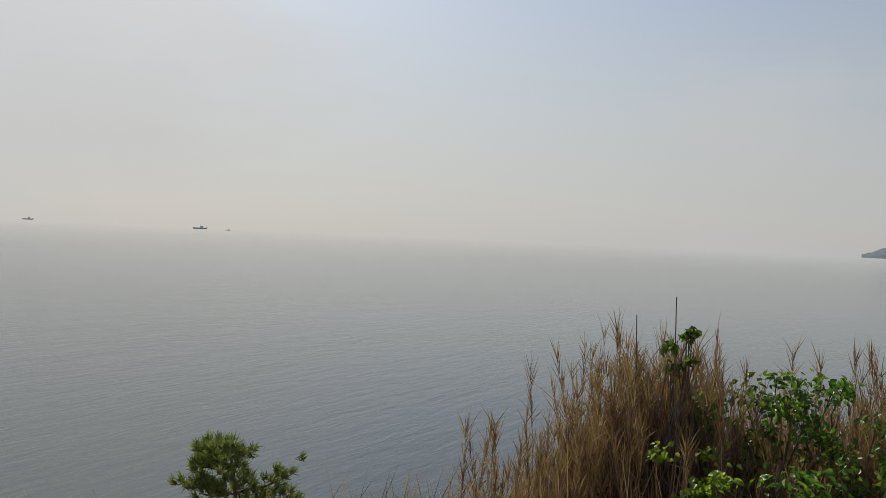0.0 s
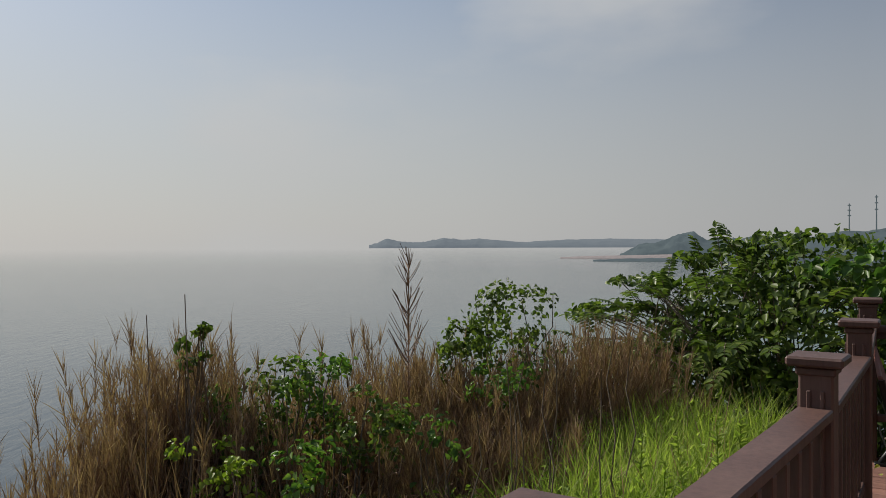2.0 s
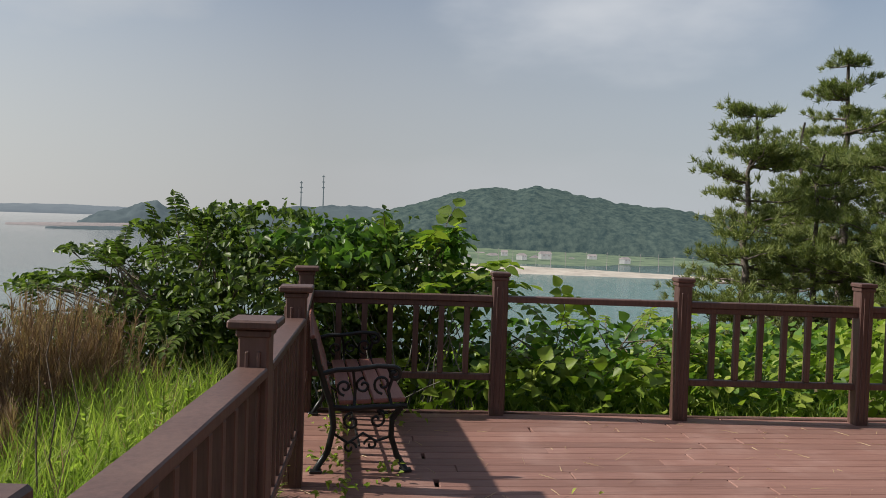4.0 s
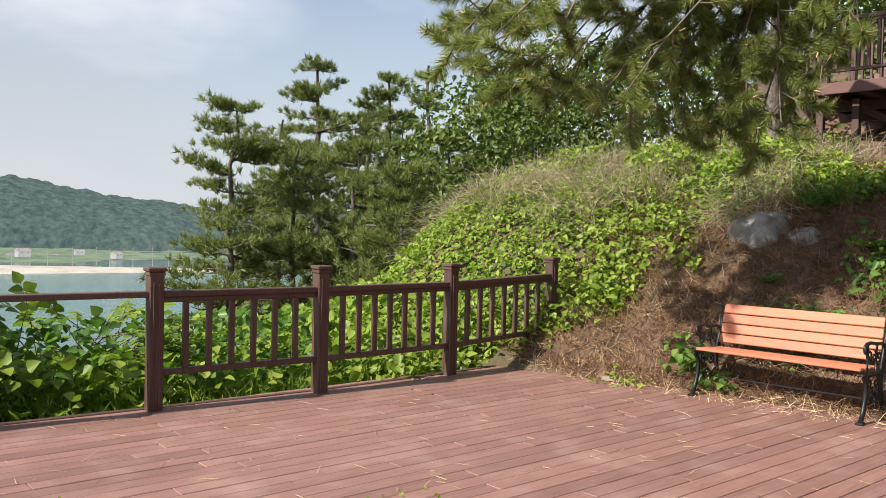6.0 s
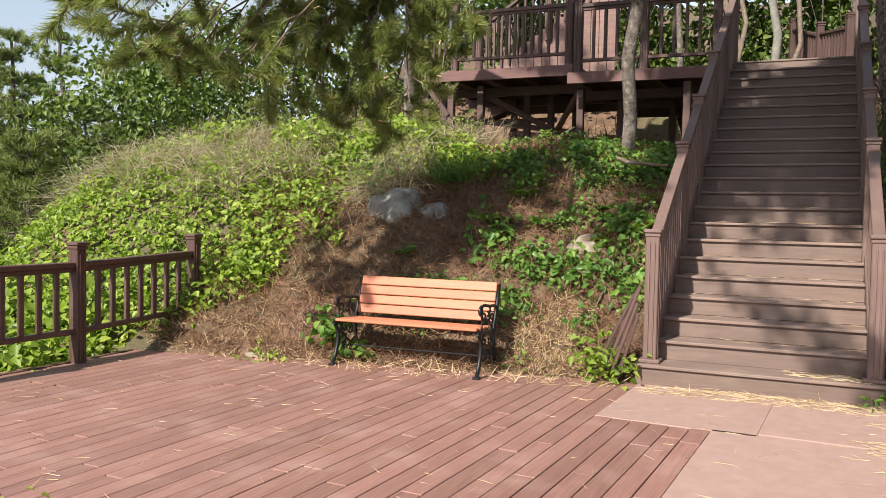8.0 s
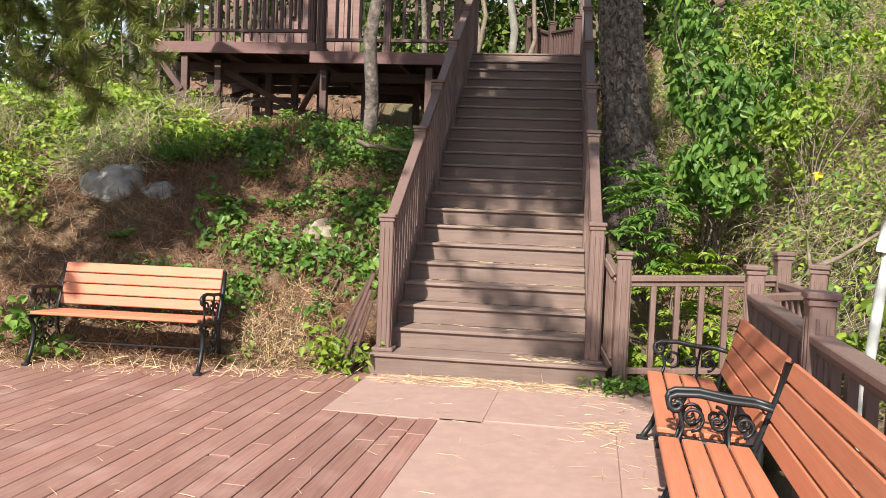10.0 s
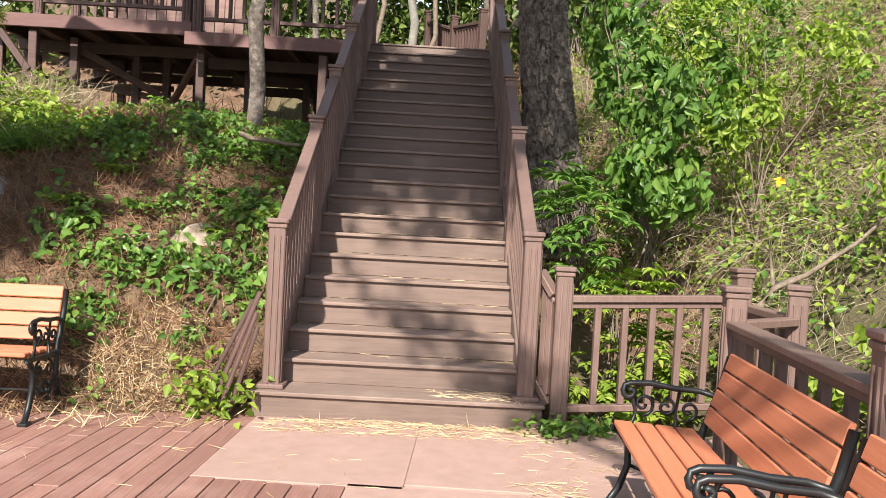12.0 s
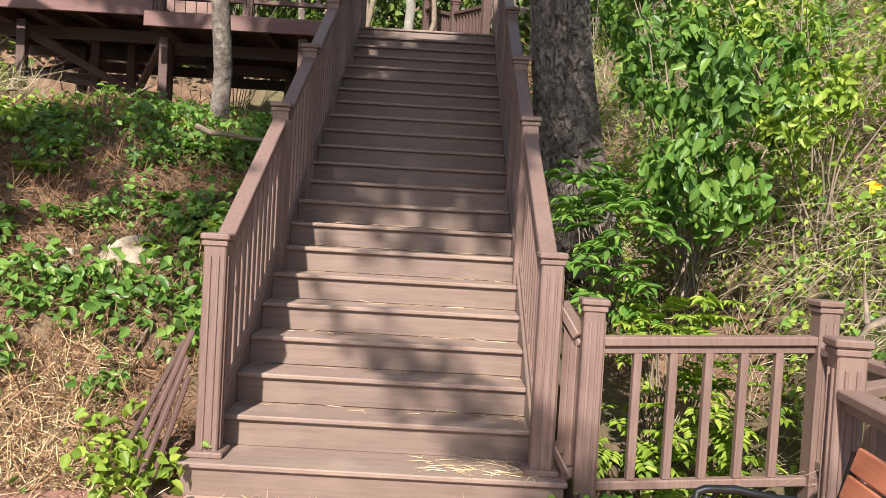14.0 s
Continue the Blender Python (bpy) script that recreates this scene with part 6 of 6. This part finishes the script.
# no haze between: each ridge carries it as colour and emission
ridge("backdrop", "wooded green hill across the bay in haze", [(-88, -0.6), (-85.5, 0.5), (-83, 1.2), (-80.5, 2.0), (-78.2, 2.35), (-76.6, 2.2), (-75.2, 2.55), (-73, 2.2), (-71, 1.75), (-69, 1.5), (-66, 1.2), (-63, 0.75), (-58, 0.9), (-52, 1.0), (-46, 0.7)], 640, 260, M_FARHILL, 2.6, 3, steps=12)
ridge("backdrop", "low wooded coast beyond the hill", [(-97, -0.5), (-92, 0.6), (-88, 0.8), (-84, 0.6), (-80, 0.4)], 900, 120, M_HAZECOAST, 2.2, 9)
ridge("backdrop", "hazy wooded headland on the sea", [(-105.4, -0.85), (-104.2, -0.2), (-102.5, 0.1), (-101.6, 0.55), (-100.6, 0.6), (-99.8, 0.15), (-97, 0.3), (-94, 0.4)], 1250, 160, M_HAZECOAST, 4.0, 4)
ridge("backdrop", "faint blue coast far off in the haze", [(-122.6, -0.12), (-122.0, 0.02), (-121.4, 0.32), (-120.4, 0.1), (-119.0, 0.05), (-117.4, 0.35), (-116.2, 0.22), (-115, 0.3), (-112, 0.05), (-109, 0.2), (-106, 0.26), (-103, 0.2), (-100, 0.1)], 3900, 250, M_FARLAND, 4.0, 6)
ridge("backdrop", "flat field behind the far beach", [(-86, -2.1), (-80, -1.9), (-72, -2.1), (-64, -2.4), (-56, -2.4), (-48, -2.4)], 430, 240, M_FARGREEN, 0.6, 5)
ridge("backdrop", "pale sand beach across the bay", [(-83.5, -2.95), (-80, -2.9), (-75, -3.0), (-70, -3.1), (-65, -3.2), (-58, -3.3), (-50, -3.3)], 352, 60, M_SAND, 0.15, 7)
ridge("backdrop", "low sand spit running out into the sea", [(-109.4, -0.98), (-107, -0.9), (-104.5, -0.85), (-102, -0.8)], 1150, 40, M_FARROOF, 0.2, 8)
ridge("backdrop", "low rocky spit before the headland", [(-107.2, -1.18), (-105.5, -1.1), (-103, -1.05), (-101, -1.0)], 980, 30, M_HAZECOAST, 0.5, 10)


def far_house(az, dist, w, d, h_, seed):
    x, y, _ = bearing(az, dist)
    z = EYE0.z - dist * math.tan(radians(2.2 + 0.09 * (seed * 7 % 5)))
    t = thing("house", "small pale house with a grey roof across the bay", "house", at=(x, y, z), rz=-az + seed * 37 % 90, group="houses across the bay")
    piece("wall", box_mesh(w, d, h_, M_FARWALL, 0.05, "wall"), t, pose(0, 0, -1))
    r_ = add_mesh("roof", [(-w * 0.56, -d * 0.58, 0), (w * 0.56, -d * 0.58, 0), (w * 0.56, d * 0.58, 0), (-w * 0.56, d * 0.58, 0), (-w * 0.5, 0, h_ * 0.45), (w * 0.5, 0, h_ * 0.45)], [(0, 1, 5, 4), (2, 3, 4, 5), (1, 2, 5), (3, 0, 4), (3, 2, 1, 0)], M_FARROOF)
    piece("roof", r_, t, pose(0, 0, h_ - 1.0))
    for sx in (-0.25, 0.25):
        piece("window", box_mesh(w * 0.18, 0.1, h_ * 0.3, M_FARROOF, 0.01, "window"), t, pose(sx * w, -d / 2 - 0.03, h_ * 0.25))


rnd = random.Random(3)
for k, az in enumerate((-81.4, -80.6, -79.9, -78.9, -78.0, -77.2, -76.0, -75.1, -74.4, -72.6, -71.2, -69.0)):
    far_house(az, rnd.uniform(440, 520), rnd.uniform(3.5, 7), rnd.uniform(3.5, 5), rnd.uniform(2, 3.2), k)
for k, az in enumerate((-80.2, -79.0, -77.6, -76.6, -75.0, -74.0, -73.0, -71.6, -70.2, -69.4, -68.0, -66.8, -65.8, -64.6)):
    x, y, _ = bearing(az, 395 + 12 * (k % 3))
    z = EYE0.z - 400 * math.tan(radians(3.0))
    t = thing("utility_pole", "thin grey utility pole across the bay", "pole", at=(x, y, z), group="poles across the bay")
    piece("shaft", tubes_mesh("shaft", [([(0, 0, -1), (0, 0, 8)], [0.13, 0.09])], M_FARROOF, 6), t, pose(0, 0, 0))
    piece("arm", box_mesh(1.4, 0.12, 0.12, M_FARROOF, 0.02, "arm"), t, pose(0, 0, 7.6))
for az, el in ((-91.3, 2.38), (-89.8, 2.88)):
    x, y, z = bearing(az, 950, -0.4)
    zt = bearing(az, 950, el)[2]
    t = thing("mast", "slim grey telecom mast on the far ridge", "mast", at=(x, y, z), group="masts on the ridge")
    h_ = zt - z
    # masts take the coast colour with the haze painted in
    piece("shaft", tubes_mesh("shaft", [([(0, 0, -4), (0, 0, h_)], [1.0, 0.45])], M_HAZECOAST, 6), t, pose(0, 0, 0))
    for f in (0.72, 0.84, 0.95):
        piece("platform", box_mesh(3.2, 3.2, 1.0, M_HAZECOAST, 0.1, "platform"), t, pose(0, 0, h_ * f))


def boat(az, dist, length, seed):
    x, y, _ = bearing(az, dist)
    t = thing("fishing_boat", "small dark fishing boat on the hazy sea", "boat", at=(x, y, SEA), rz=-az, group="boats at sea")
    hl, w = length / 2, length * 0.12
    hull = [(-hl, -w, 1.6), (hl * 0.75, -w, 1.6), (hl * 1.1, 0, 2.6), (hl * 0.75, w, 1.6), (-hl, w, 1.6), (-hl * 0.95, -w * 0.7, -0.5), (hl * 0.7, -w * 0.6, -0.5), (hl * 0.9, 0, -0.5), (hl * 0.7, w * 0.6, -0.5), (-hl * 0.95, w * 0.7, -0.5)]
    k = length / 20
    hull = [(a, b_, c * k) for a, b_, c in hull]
    # hull, cabin and mast in the haze-tinted coast colours
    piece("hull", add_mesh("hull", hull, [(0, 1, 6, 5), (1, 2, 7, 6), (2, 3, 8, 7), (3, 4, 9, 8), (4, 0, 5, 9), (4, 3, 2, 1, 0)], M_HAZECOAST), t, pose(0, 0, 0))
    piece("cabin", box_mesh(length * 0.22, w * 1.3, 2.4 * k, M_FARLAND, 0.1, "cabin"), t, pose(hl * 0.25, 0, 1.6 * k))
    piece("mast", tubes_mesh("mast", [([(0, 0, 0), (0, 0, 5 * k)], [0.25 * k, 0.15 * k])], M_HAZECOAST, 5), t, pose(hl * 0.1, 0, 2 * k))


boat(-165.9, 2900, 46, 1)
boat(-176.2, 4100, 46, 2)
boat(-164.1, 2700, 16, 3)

# ---------------------------------------------------------------- odds and ends
t = thing("bent_pipe", "white painted bent pipe standing behind the railing", "pipe", at=(3.06, -2.45, -0.1))
piece("pipe", tubes_mesh("pipe", [([(0, 0, 0), (0.03, 0, 0.6), (0.09, 0.02, 1.2), (0.15, 0.03, 1.62), (0.20, 0.03, 1.7), (0.28, 0.03, 1.73), (0.42, 0.03, 1.72)], [0.028] * 7)], M_WHITE, 12), t, pose(0, 0, 0))
piece("socket", tubes_mesh("socket", [([(0.09, 0.025, 1.42), (0.115, 0.03, 1.58)], [0.034, 0.034])], M_WHITE, 12), t, pose(0, 0, 0))
for a, b_, w in (((-0.36, 0.02, 0.02), (-0.07, 0.16, 0.86), 0.055), ((-0.29, -0.02, 0.02), (-0.08, 0.12, 0.72), 0.05), ((-0.46, 0.06, 0.04), (-0.12, 0.2, 0.80), 0.045), ((-0.22, 0.0, 0.02), (-0.06, 0.08, 0.62), 0.04)):
    m_, p_ = beam(a, b_, w, 0.026, M_UPPER)
    ob = solo("loose_board", m_, "broken dark wooden board leaning at the stair", "board", a, 0, "loose boards")
    ob.matrix_world = p_
for a, b_, r in (((-2.9, 4.9, 2.42), (-2.1, 5.2, 2.85), 0.022), ((-3.9, 4.2, 2.5), (-3.2, 4.4, 2.62), 0.035), ((-0.9, 2.9, 2.2), (-0.25, 2.7, 2.1), 0.03)):
    q = [v - Vector(a) for v in wander(a, b_, 5, 0.02, int(a[0] * 10))]
    solo("fallen_branch", tubes_mesh("fallen_branch", [(q, taper(5, r, r * 0.5))], M_TWIG, 7), "dead fallen branch lying on the bank", "branch", a)
q = [Vector(v) for v in ((0, 0, 0), (0.06, 0.05, 0.22), (0.16, 0.08, 0.36), (0.38, 0.05, 0.46), (0.7, 0.03, 0.7), (1.0, 0.0, 1.0))]
solo("bare_branch", tubes_mesh("bare_branch", [(q, taper(5, 0.032, 0.010)), ([q[2], q[2] + Vector((-0.05, 0, 0.3))], [0.016, 0.006])], M_TWIG, 8), "bare crooked grey branch leaning over the bank", "branch", (3.42, 0.1, 0.72))
x, y, z = 3.64, 0.35, 1.85
p = np.array([[0, 0, 0]] * 9)
solo("yellow_flower", leaves("yellow_flower", p, np.tile([0, -1, 0.3], (9, 1)), np.full(9, 0.05), M_FLOWER, 0.4, 0.9), "single bright yellow flower on the bank", "flower", (x, y, z))
for k, (x, y, n) in enumerate(((-3.4, -7.5, 30), (-4.1, -7.55, 40), (-4.9, -7.5, 40), (-3.75, -7.2, 22), (-5.2, -7.0, 24), (-2.2, -4.6, 8), (-3.0, -6.2, 8))):
    p = np.column_stack([RNG.normal(x, 0.14, n), RNG.normal(y, 0.07, n), RNG.uniform(0.01, 0.10, n)])
    solo("weeds", leaves("weeds", p, np.tile([0, 0, 1.0], (n, 1)), RNG.uniform(0.03, 0.06, n), M_GRASS, 0.28), "small green weeds growing up between the deck boards", "plants", kind="stuff")
solo("pale_stone", box_mesh(0.13, 0.07, 0.05, M_ROCK2, 0.02, "pale_stone"), "small pale stone lying in the straw", "stone", (-3.75, -0.62, 0.0), 25)
